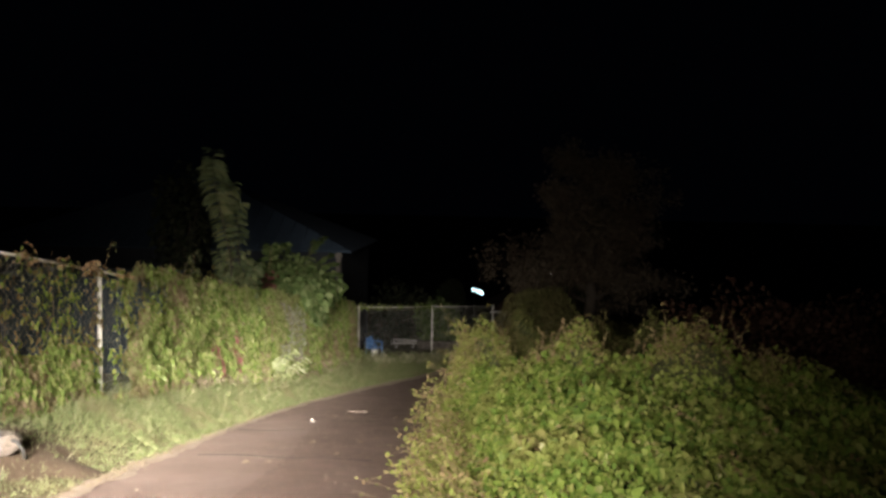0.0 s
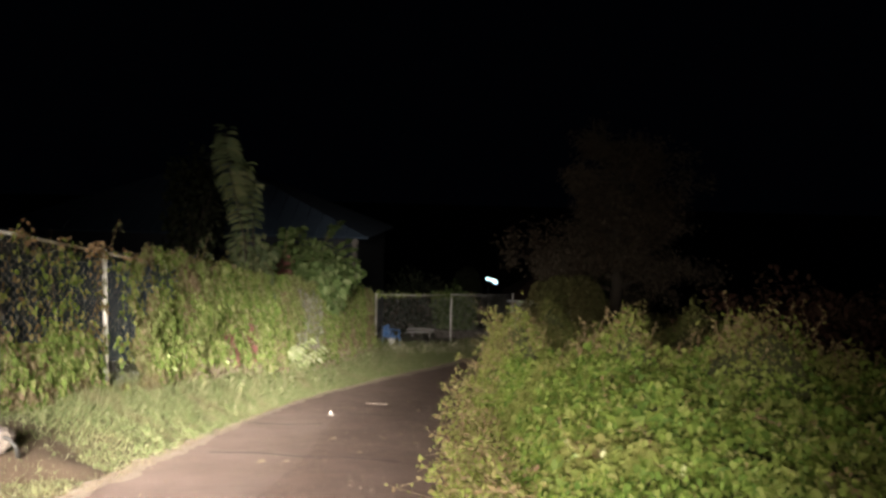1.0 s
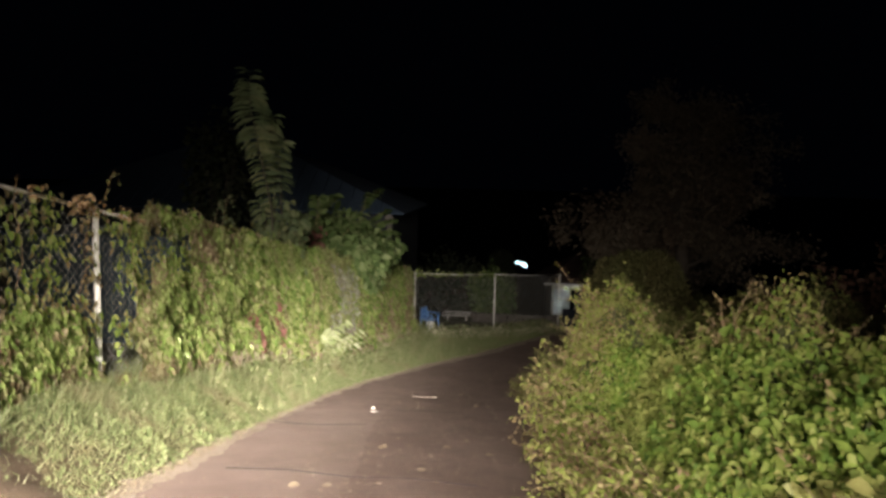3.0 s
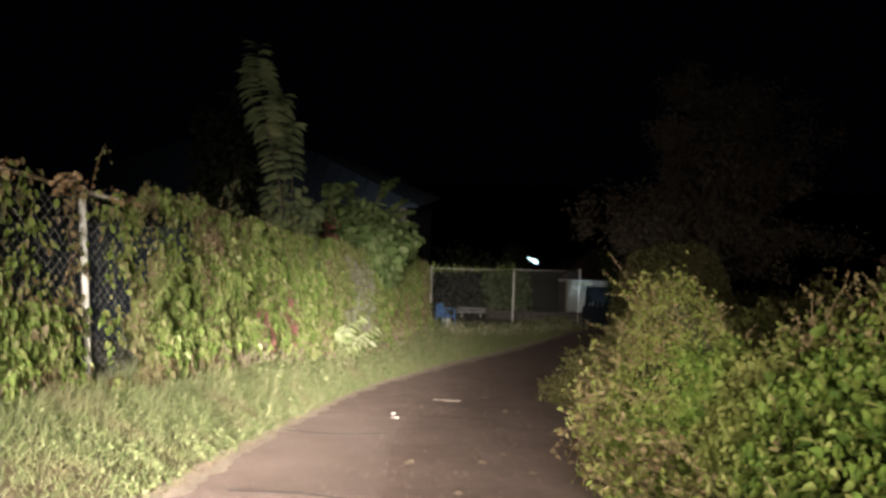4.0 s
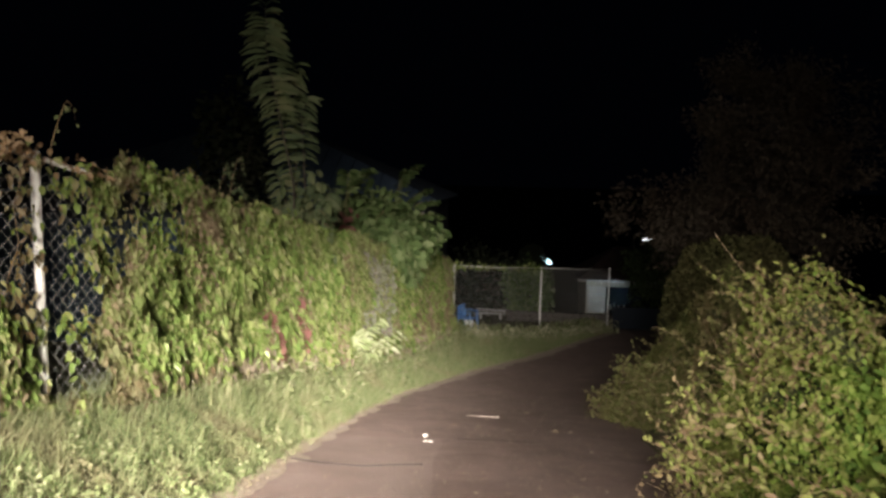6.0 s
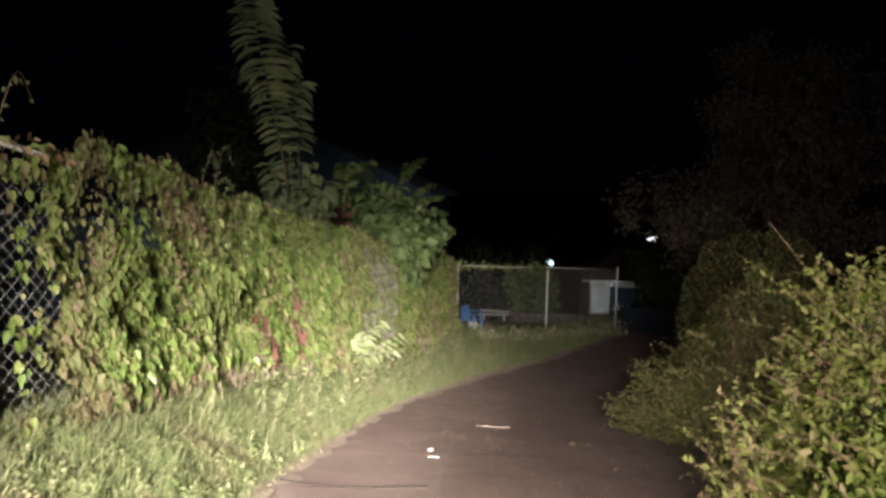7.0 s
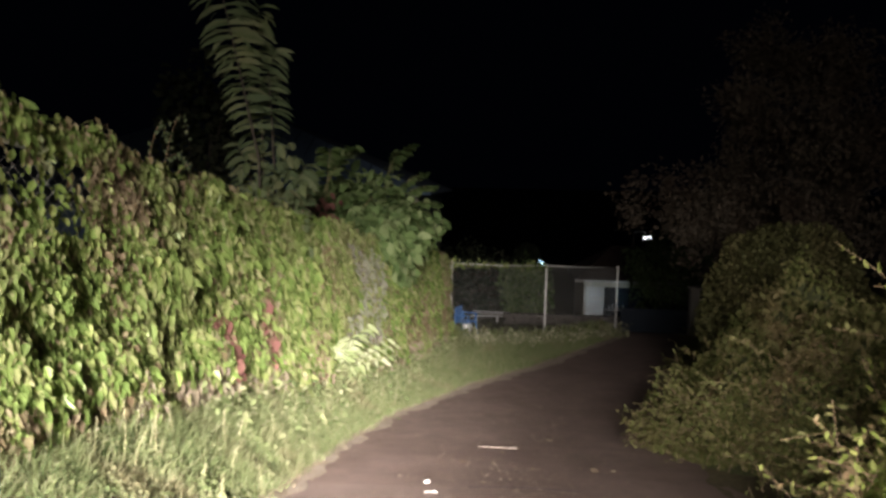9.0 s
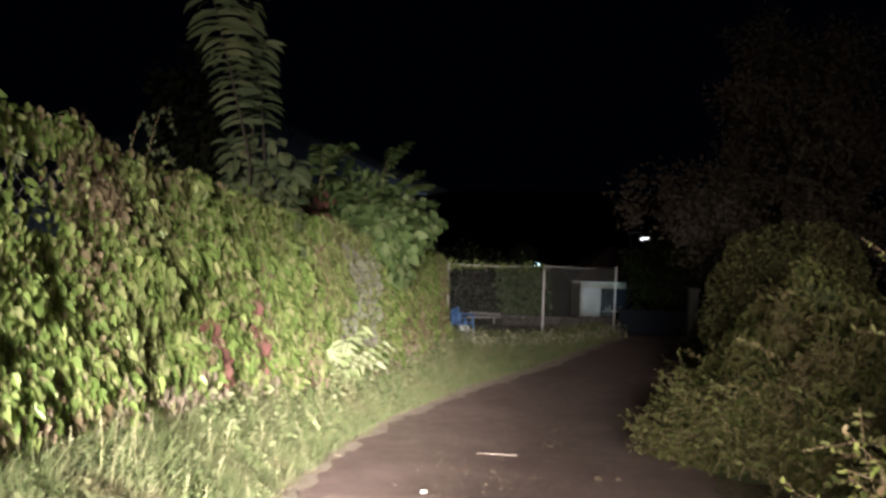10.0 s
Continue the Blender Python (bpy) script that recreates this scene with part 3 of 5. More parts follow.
    leaves("rail_leaves", HEART, ar[on & green], tr[on & green], fr[on & green], sr[on & green], M_VINE, vine, width=0.7)
    leaves("rail_dry_leaves", HEART, ar[on & ~green], tr[on & ~green], fr[on & ~green], sr[on & ~green], M_ORANGE, vine, "orange-brown dry leaves", 0.7)
    red = (np.exp(-(((y - 13.76 + 0.07 * wobble(u, y, 0.1)) / 0.16) ** 2)) * ((u > 0.1) & (u < 0.42)) + np.exp(-(((y - 14.62 + 0.08 * wobble(u, y, 0.12)) / 0.11) ** 2)) * ((u > 0.15) & (u < 0.6))) > 0.5
    grey = (np.abs(y - 17.6 + 0.3 * wobble(u, y, 0.3)) < 0.55) & (u > 0.25) & (u < 0.9) & (RNG.random(len(y)) < 0.75)
    red &= RNG.random(len(y)) < 0.7
    dry &= ~(red | grey)
    plain = ~(red | grey | dry)
    front = np.nonzero(plain & (y > 11.2) & (y < 14.5) & (depth > 0.7 * swell))[0]
    single = RNG.permutation(front)[:280]
    rest = plain.copy()
    rest[single] = False
    leaves("foliage", HEART, at[rest], tip[rest], face[rest], size[rest], M_VINE, vine, width=0.42 + 0.2 * RNG.random(int(rest.sum())))
    tan = dry & (u < 0.2) & (y > 12.2)
    dry &= ~tan
    leaves("tan_leaves", HEART, at[tan], tip[tan], face[tan], size[tan] * 0.8, M_LITTER, vine, "pale tan dead leaves", 0.55)
    leaves("dry_leaves", HEART, at[dry], tip[dry], face[dry], size[dry] * np.where(u[dry] > 0.7, 0.7, 0.85), M_VINE_DRY, vine, "olive-brown drying leaves", 0.5 + 0.2 * RNG.random(int(dry.sum())))
    leaves("withered_leaves", HEART, at[red], tip[red], face[red], size[red] * 0.8, M_RED, vine, "reddish-brown withered leaves")
    leaves("grey_leaves", HEART, at[grey], tip[grey], face[grey], size[grey] * 0.8, M_GREY, vine, "pale grey dried leaves")
    single_leaves(vine, at[single] + 0.03 * out[single], tip[single], face[single], size[single] * 1.05, M_VINE_ONE, 0.62)
    # dead thatch behind the living leaves
    for ya, yb, ua, ub in ((12.05, 23.1, 0.0, 0.97), (8.2, 9.65, 0.0, 0.38), (10.62, 12.05, 0.0, 0.56)):
        ys, us = np.arange(ya, yb, 0.12), np.linspace(ua, ub, 22)
        gy, gu = np.meshgrid(ys, us, indexing="ij")
        gx, o = fence_frame(gy.ravel())
        gx = gx.reshape(gy.shape) + (0.74 * vine_swell(gy, gu) - 0.03) * o[:, 0].reshape(gy.shape) + 0.03 * wobble(gy, gu * 2, 0.12)
        g0 = ground_z(gx, gy)
        gz = g0 + gu * (np.interp(gy, RAIL_Y, RAIL_Z) + 0.05 * wobble(gy, gy * 0, 0.3) - g0)
        m = len(us)
        f = [(a * m + b, a * m + b + 1, (a + 1) * m + b + 1, (a + 1) * m + b) for a in range(len(ys) - 1) for b in range(m - 1)]
        mesh_object("thatch", np.stack([gx, gy, gz], -1).reshape(-1, 3), f, M_THATCH, vine, "brown dead stems and leaves", smooth=True)
    # stems winding through the wire
    runs = []
    for k in range(170):
        y0 = 5.5 + 18 * RNG.random()
        if y0 < 12.3 and (10.0 < y0 < 11.3 or RNG.random() < 0.75):
            continue
        pts, yy = [], y0
        x0, o = fence_frame(np.array([y0]))
        h = rail_z(y0) - float(ground_z(x0[0], y0)) + 0.1
        for j in range(9):
            yy += 0.09 * RNG.normal()
            xx, o = fence_frame(np.array([yy]))
            g = float(ground_z(xx[0], yy))
            pts.append((xx[0] + o[0][0] * (0.05 + 0.04 * RNG.normal()), yy, g + h * j / 8))
        runs.append((pts, [0.0042 - 0.0003 * j for j in range(9)]))
    tubes("stem", runs, M_TWIG, vine, kind="stuff")
    # loose sprays above the top rail
    runs, at, tip = [], [], []
    for k in range(70):
        y0 = 11.0 + 11 * RNG.random()
        x0 = fence_x(y0)
        z0 = rail_z(y0) + 0.1
        d = Vector((RNG.normal() * 0.25, RNG.normal() * 0.5, 0.8)).normalized()
        ln = 0.1 + 0.26 * RNG.random() ** 2.5
        pts = [Vector((x0, y0, z0)) + d * ln * t + Vector((0.1 * t * t, 0, -0.25 * ln * t * t)) for t in (0, 0.33, 0.66, 1)]
        runs.append((pts, [0.005, 0.004, 0.003, 0.002]))
        for j in range(int(5 + ln * 14)):
            t = RNG.random()
            at.append(pts[0].lerp(pts[3], t) + Vector(rnd(1)[0] * 0.03))
            tip.append(Vector((RNG.normal(), RNG.normal(), -0.4)))
    tubes("spray", runs, M_TWIG, vine, 3, kind="stuff")
    leaves("spray_leaves", HEART, np.array(at), np.array(tip), rnd(len(at)) + (0.6, -0.8, 0.6), 0.06 + 0.045 * RNG.random(len(at)), M_VINE, vine, width=0.8)
    # a dry tuft caught on the top rail by the bare bay
    n = 75
    at = np.array([fence_x(9.85) + 0.04, 9.85, rail_z(9.85) + 0.0]) + np.clip(rnd(n), -1.7, 1.7) * (0.05, 0.12, 0.06)
    leaves("dry_tuft", HEART, at, rnd(n) * 0.6 + (0.2, -0.2, -0.8), rnd(n) * 0.5 + (0.6, -0.6, 0.3), 0.04 + 0.04 * RNG.random(n), M_ORANGE, vine, "orange-brown dry leaf tuft", 0.7)
    # sprigs that run on along the rail towards the gate
    n = 260
    t = RNG.random(n) ** 1.6
    at = np.stack([-3.05 + 2.67 * t, 23.7 + 2.9 * t, -2.1 - 0.36 * t - 0.03], -1) + rnd(n) * (0.05, 0.04, 0.06)
    leaves("rail_foliage", HEART, at, rnd(n) * 0.6 + (0.1, -0.2, -0.8), rnd(n) * 0.5 + (0.5, -0.7, 0.4), 0.05 + 0.06 * RNG.random(n), M_VINE, vine, width=0.7)
    # a few yellowed leaves
    n = 9
    at = np.array([fence_x(11.5) + 0.12, 11.5, 0.1]) + rnd(n) * (0.02, 0.06, 0.05)
    leaves("yellow_leaves", HEART, at, rnd(n) * 0.3 + (0.2, 0, -0.9), rnd(n) * 0.3 + (0.7, -0.5, 0.4), 0.09 + 0.03 * RNG.random(n), M_PALE, vine, "pale yellow leaves", 0.7)
    # loose tendrils that arch over the top
    runs, at, tip = [], [], []
    for y0, h, dy in ((10.3, 0.5, 0.3), (12.9, 0.6, 0.4), (13.15, 0.75, 0.5), (13.6, 0.45, -0.35), (15.0, 0.4, 0.3)):
        x0, z0 = fence_x(y0) - 0.05, rail_z(y0)
        pts = [Vector((x0 + 0.06 * math.sin(3 * t), y0 + dy * t ** 1.5, z0 + h * math.sin(1.9 * t))) for t in np.linspace(0, 1.25, 9)]
        runs.append((pts, [0.0035 - 0.0003 * k for k in range(9)]))
        for j in range(9 if y0 < 11 else 24):
            t = 0.15 + 0.85 * RNG.random()
            i = min(int(t * 8), 7)
            at.append(pts[i].lerp(pts[i + 1], t * 8 - i) + Vector(rnd(1)[0] * 0.02))
            tip.append(Vector((0.5 * RNG.normal(), 0.5 * RNG.normal(), -0.8)))
    tubes("tendril", runs, M_TWIG, vine, 4, kind="stuff")
    leaves("tendril_leaves", HEART, np.array(at), np.array(tip), rnd(len(at)) * 0.5 + (0.6, -0.6, 0.3), 0.028 + 0.032 * RNG.random(len(at)), M_FROND, vine, width=0.65)


M_VINE_ONE, _nt, _b = material("single_vine_leaf", 0.5)
_i = _nt.nodes.new("ShaderNodeObjectInfo")
_c = ramp(_nt, _i.outputs["Random"], [(0.0, (0.13, 0.18, 0.045)), (0.4, (0.19, 0.26, 0.065)), (0.75, (0.24, 0.28, 0.09)), (1.0, (0.3, 0.3, 0.14))])
_f = noise_node(_nt, 50, 3, position(_nt))
_nt.links.new(mix(_nt, 0.35, _c, ramp(_nt, _f.outputs["Fac"], [(0.3, (0.5, 0.5, 0.4)), (0.7, (1, 1, 1))]), "MULTIPLY"), _b.inputs["Base Color"])
build_vine()


# ---- grass and fallen leaves on the verge ----
def build_grass():
    n = 270000
    y = 3.0 + 26.0 * RNG.random(n)
    e, f = np.interp(y, EDGE_Y, EDGE_X), np.interp(y, FENCE_Y, FENCE_X)
    f = np.where(y > 23.7, np.interp(y, [23.7, 26.6, 30.1], [-3.05, -0.38, 2.4]), f)
    t = RNG.random(n)
    back = np.where(np.abs(y - 10.3) < 2.2, 1.1, 0.25)
    x = f - back + t * (e - f + back + 0.05)
    t = (x - f) / np.maximum(e - f, 0.2)
    dirt = np.exp(-(((x + 4.85) / 0.85) ** 2 + ((y - 7.1) / 1.1) ** 2)) + 0.2 * wobble(x, y, 0.15) > 0.45
    keep = (RNG.random(n) < np.where(dirt, 0.08, np.interp(y, [6.0, 7.4, 8.4, 10.0], [0.14, 0.2, 0.5, 1.0]))) & (RNG.random(n) < np.where(t > 0.98, 0.12, np.where(t > 0.9, 0.5, 1)))
    x, y, t = x[keep], y[keep], t[keep]
    n = len(x)
    long_ = np.clip(1.05 - t, np.interp(y, [9, 13], [0.15, 0.38]), 1) * np.interp(y, [3, 8, 11, 14, 30], [0.3, 0.34, 0.5, 0.72, 0.75])
    clump = 1 + 0.35 * wobble(x, y, 0.22) + 0.25 * wobble(x, y, 0.6, 3.0)
    size = (0.05 + 0.36 * long_) * (0.4 + 0.8 * RNG.random(n)) * clump
    at = np.stack([x, y, ground_z(x, y) - 0.01 + 0.03 * wobble(x, y, 0.7)], -1)
    lean = 0.58 + 0.3 * wobble(x, y, 0.3, 6.0)
    tip = np.stack([0.05 + lean * RNG.normal(size=n), lean * RNG.normal(size=n), np.ones(n)], -1)
    face = rnd(n) * (1, 1, 0.3)
    ob = leaves("grass", BLADE, at, tip, face, size, M_GRASS, None, "rough green grass with dry tufts on the verge", width=0.0075 / np.maximum(size, 0.03) * (0.7 + 0.8 * RNG.random(n)))
    tagged(ob, category="grass", kind="stuff")
    # weeds with broad leaves along the foot of the fence
    n = 7000
    y = 29.0 - 16 * RNG.random(n) ** 1.8
    f = np.where(y > 23.7, np.interp(y, [23.7, 26.6, 30.1], [-3.05, -0.38, 2.4]), np.interp(y, FENCE_Y, FENCE_X))
    x = f + 0.15 + 0.3 * np.abs(RNG.normal(size=n))
    h = 0.55 * RNG.random(n) * np.clip(1.2 - (x - f), 0.2, 1)
    at = np.stack([x, y, ground_z(x, y) + h], -1)
    ob = leaves("weeds", OVAL, at, rnd(n) * (0.7, 0.7, 0.3) + (0.3, -0.2, -0.1), rnd(n) * 0.4 + (0.2, -0.2, 1), 0.05 + 0.06 * RNG.random(n), M_GRASS, None, "low broad-leaved weeds at the foot of the fence")
    tagged(ob, category="weeds", kind="stuff")
    # small-leaved creepers between the blades
    n = 30000
    y = 8.5 + 15 * RNG.random(n)
    e, f = np.interp(y, EDGE_Y, EDGE_X), np.interp(y, FENCE_Y, FENCE_X)
    x = f + (e - f - 0.08) * RNG.random(n)
    keep = wobble(x, y, 0.28, 8.0) > 0.05
    x, y = x[keep], y[keep]
    n = len(x)
    at = np.stack([x, y, ground_z(x, y) + 0.02 + 0.1 * RNG.random(n) * np.interp(y, [7, 11], [0.4, 1])], -1)
    ob = leaves("creeping_weeds", OVAL, at, rnd(n) * (0.8, 0.8, 0.3), rnd(n) * 0.4 + (0.1, -0.4, 1), 0.018 + 0.026 * RNG.random(n), M_GRASS, None, "small-leaved creeping weeds among the verge grass", width=1.2)
    tagged(ob, category="weeds", kind="stuff")
    # upright seed stalks in the long grass
    runs, pa, pt = [], [], []
    for k in range(110):
        y0 = 11.5 + 12 * RNG.random()
        f0, e0 = fence_x(y0), float(np.interp(y0, EDGE_Y, EDGE_X))
        x0 = f0 + 0.35 + (e0 - f0 - 0.4) * RNG.random() ** 1.6
        g = float(ground_z(x0, y0))
        h = 0.2 + 0.26 * RNG.random()
        d = Vector((0.14 * RNG.normal(), 0.14 * RNG.normal(), 1))
        pts = [Vector((x0, y0, g)) + d * h * t + Vector((0.12 * h * t * t * RNG.normal(), 0, 0)) for t in (0, 0.5, 1)]
        runs.append((pts, [0.003, 0.0025, 0.002]))
        for j in range(7):
            pa.append(pts[1].lerp(pts[2], 0.3 + 0.7 * j / 6))
            pt.append(Vector((0.5 * RNG.normal(), 0.5 * RNG.normal(), 0.7)))
    ob = tubes("seed_stalks", runs, M_STALK, None, 3, "pale upright seed stalks in the verge grass", "stuff")
    tagged(ob, category="grass", kind="stuff")
    ob = leaves("seed_heads", LANCE, np.array(pa), np.array(pt), rnd(len(pa)) + (0.2, -0.6, 0.3), 0.018 + 0.014 * RNG.random(len(pa)), M_STRAW, None, "pale straw-coloured seed heads on grass stalks")
    tagged(ob, category="grass", kind="stuff")
    # pale leafy weeds along the foot of the bare panels
    n = 1500
    t = RNG.random(n)
    clump = np.abs(np.sin(t * 17.0)) * 0.6 + 0.4
    at = np.stack([-3.0 + 5.2 * t + 0.35, 23.7 + 6.2 * t - 0.35, 0 * t], -1) + rnd(n) * (0.16, 0.16, 0)
    at[:, 2] = ground_z(at[:, 0], at[:, 1]) + 0.45 * clump * RNG.random(n)
    ob = leaves("gate_weeds", OVAL, at, rnd(n) * (0.6, 0.6, 0.4) + (0.2, -0.3, 0.1), rnd(n) * 0.5 + (0.1, -0.5, 0.8), 0.06 + 0.07 * RNG.random(n), M_STRAW, None, "pale weeds along the foot of the wire panels")
    tagged(ob, category="weeds", kind="stuff")
    n = 5200
    y = 2 + 27 * RNG.random(n)
    e = np.interp(y, EDGE_Y, EDGE_X)
    x = e + 0.07 * RNG.normal(size=n) - 0.02
    wide = RNG.random(n) < 0.05
    x = np.where(wide, e + 3.2 * RNG.random(n) ** 2, x)
    at = np.stack([x, y, road_z(y) + 0.028], -1)
    ob = leaves("fallen_leaves", OVAL, at, rnd(n) * (1, 1, 0.1), rnd(n) * 0.25 + (0, 0, 1), 0.015 + 0.03 * RNG.random(n) ** 1.5, M_LITTER, None, "dry fallen leaves lining the edge of the road")
    tagged(ob, category="fallen leaves", kind="stuff")


M_STALK = surface("pale_stalk", (0.3, 0.29, 0.15), (0.42, 0.38, 0.22), 9, 0.8, relief=0.2)
M_STRAW = leaf_material("straw_leaf", [(0.34, 0.36, 0.17), (0.46, 0.45, 0.26), (0.56, 0.53, 0.35)], [(0.4, 0.42, 0.2), (0.5, 0.46, 0.3)], 1.5, (0.5, 0.7))
build_grass()


# ---- pale weed at the foot of the fence ----
def build_pale_weed():
    weed = thing("broad_leaved_weed", "pale green weed with drooping long leaves beside the fence", "plant")
    bx, by = -4.5, 16.85
    bz = float(ground_z(bx, by))
    runs, at, tip = [], [], []
    for k in range(22):
        w = k * 2.4
        lean = 0.2 + 0.65 * ((k * 0.618) % 1.0)
        d = Vector((math.cos(w) * lean + 0.1, math.sin(w) * lean - 0.12, 1.0)).normalized()
        ln = 0.85 + 0.5 * RNG.random()
        pts = [Vector((bx, by, bz)) + d * ln * t + Vector((d.x, d.y, -0.6)) * 0.4 * t * t for t in (0, 0.35, 0.7, 1)]
        runs.append((pts, [0.008, 0.006, 0.005, 0.003]))
        for j in range(8):
            t = 0.25 + 0.75 * j / 7
            i = min(int(t * 3), 2)
            p = pts[i].lerp(pts[i + 1], t * 3 - i)
            for s in (-1, 1):
                side = Vector((-d.y, d.x, 0)).normalized() * s
                at.append(p)
                tip.append(side + Vector((d.x, d.y, -0.35)) * 0.8)
    tubes("stalk", runs, M_STEM, weed, 5)
    leaves("foliage", OVAL, np.array(at), np.array(tip) + 0.2 * rnd(len(at)), rnd(len(at)) * 0.25 + (0.15, -0.8, 0.8), 0.19 + 0.12 * RNG.random(len(at)), M_PALE, weed, width=0.42)


build_pale_weed()


# ---- tall plant with long pinnate fronds ----
def frond(points, leaflet, count, runs, at, tip, face, size, droop=0.35):
    """One upright frond: a midrib and leaflets in two rows."""
    pts = [Vector(p) for p in points]
    runs.append((pts, [0.02 - 0.004 * i for i in range(len(pts))]))
    view = Vector((0.25, -0.97, 0))
    for j in range(count):
        s = (0.34 + 0.66 * j / (count - 1)) * (len(pts) - 1)
        i = min(int(s), len(pts) - 2)
        p = pts[i].lerp(pts[i + 1], s - i)
        d = (pts[i + 1] - pts[i]).normalized()
        across = d.cross(view).normalized()
        ln = leaflet * (0.55 + 0.45 * math.sin(math.pi * (0.15 + 0.7 * j / count))) * (0.85 + 0.3 * RNG.random())
        for sgn in (-1, 1):
            at.append(p + Vector((0, 0, 0.015 * RNG.normal())))
            tip.append(across * sgn + d * (0.1 + 1.6 * max(0, j / count - 0.86) * 4) + Vector((0, 0, -droop * (0.16 + 0.16 * RNG.random()))) + Vector((0.1 * RNG.normal(), -0.25 + 0.12 * RNG.normal(), 0)))
            face.append(Vector((0.2, -0.6, 0.75)) + Vector(rnd(1)[0] * 0.32))
            size.append(ln)
            if RNG.random() < 0.35:
                at.append(p + across * sgn * ln * 0.2 + Vector(rnd(1)[0] * 0.02))
                tip.append(tip[-1] + Vector(rnd(1)[0] * 0.3) + Vector((0, -0.2, -0.4)))
                face.append(face[-1])
                size.append(ln * 0.6)


def build_fronds():
    plant = thing("tall_frond_plant", "tall upright plant with long pinnate fronds behind the fence", "plant")
    runs, at, tip, face, size = [], [], [], [], []
    frond([(-5.1, 15.6, -1.2), (-5.05, 15.4, 0.2), (-5.18, 15.1, 1.3), (-5.22, 14.7, 2.1), (-5.08, 14.3, 2.65)], 0.36, 34, runs, at, tip, face, size, 1.0)
    frond([(-5.0, 15.8, -1.2), (-4.95, 15.7, 0.0), (-4.95, 15.6, 0.8), (-4.95, 15.5, 1.3), (-4.82, 15.4, 1.55)], 0.29, 22, runs, at, tip, face, size, 1.0)
    frond([(-5.2, 15.8, -1.2), (-5.1, 15.7, 0.1), (-5.08, 15.6, 1.1), (-5.08, 15.3, 1.7), (-4.95, 15.2, 2.0)], 0.3, 28, runs, at, tip, face, size, 0.95)
    frond([(-4.9, 15.9, -1.4), (-4.75, 15.8, -0.6), (-4.65, 15.7, -0.1), (-4.5, 15.6, 0.12)], 0.3, 18, runs, at, tip, face, size, 0.5)
    frond([(-5.1, 15.9, -1.4), (-5.25, 15.8, -0.5), (-5.3, 15.7, 0.1), (-5.4, 15.6, 0.35)], 0.28, 16, runs, at, tip, face, size, 0.7)
    n = 130
    leaves("foot_leaves", OVAL, np.array((-4.9, 15.6, -0.25)) + np.clip(rnd(n), -1.8, 1.8) * (0.22, 0.15, 0.38), rnd(n) * 0.5 + (0.2, -0.3, -0.7), rnd(n) * 0.35 + (0.2, -0.8, 0.5), 0.15 + 0.1 * RNG.random(n), M_FROND, plant, width=0.8)
    z = float(ground_z(-5.1, 15.8))
    runs.append(([(-5.1, 15.8, z - 0.1), (-5.12, 15.75, -2.0), (-5.08, 15.65, -1.1)], [0.05, 0.045, 0.035]))
    tubes("stalk", runs, M_BARK, plant, 6)
    leaves("foliage", DROOP, np.array(at), np.array(tip), np.array(face), np.array(size), M_FROND, plant, width=0.85 + 0.25 * RNG.random(len(at)))


build_fronds()


def blob_points(n, centre, radii, shell=0.35, lumps=0.25, seed=0.0):
    """Places in the outer layer of a lumpy crown, and the ways out of it."""
    d = unit(rnd(n))
    lump = 1 + lumps * (np.sin(4 * d[:, 0] + seed) * np.sin(5 * d[:, 1] + 2 * seed) + 0.6 * np.sin(7 * d[:, 2] + seed) + 0.5 * np.sin(11 * d[:, 0] + 9 * d[:, 2] + seed))
    r = lump * (1 - shell * RNG.random(n) ** 1.5)
    return np.asarray(centre) + d * r[:, None] * np.asarray(radii), unit(d / np.asarray(radii))


def limbs(base, ends, r0, parent, mat):
    runs = []
    b = Vector(base)
    for e in ends:
        e = Vector(e)
        mid = b.lerp(e, 0.5) + Vector((0, 0, 0.12 * (e - b).length)) + Vector(rnd(1)[0] * 0.06 * (e - b).length)
        runs.append(([b, b.lerp(mid, 0.5), mid, e], [r0, r0 * 0.7, r0 * 0.5, r0 * 0.2]))
    return tubes("limb", runs, mat, parent, 7)


def shrub(name, label, centre, radii, n, size, mat, shape=OVAL, seed=0.0, lumps=0.25, category="shrub", stems=7, shell=0.5, droop=0.4):
    """A shrub on the ground: stems and a lumpy crown of leaves."""
    ob = thing(name, label, category)
    g = (centre[0], centre[1], float(ground_z(centre[0], centre[1])) - 0.05)
    ends = [Vector(centre) + Vector((radii[0] * 0.7 * math.cos(k * 2.4), radii[1] * 0.7 * math.sin(k * 2.4), radii[2] * 0.5 * RNG.random())) for k in range(stems)]
    limbs(g, ends, 0.04 * max(1.0, radii[2] / 1.2), ob, M_BARK)
    at, out = blob_points(n, centre, radii, shell, lumps, seed)
    low = ground_z(at[:, 0], at[:, 1]) + 0.03
    at[:, 2] = np.maximum(at[:, 2], low + 0.3 * RNG.random(n))
    tip = out * 0.7 + np.array([0, 0, -droop]) + 0.5 * rnd(n)
    leaves("foliage", shape, at, tip, out + (0, 0, 0.3) + 0.45 * rnd(n), size * (0.6 + 0.7 * RNG.random(n)), mat, ob)
    return ob


sh = shrub("leafy_shrub", "rounded green shrub with broad drooping leaves rising behind the fence", (-4.55, 19.0, -1.0), (1.45, 1.0, 0.95), 3600, 0.22, M_SHRUB, OVAL, 1.0, 0.16, droop=0.7)


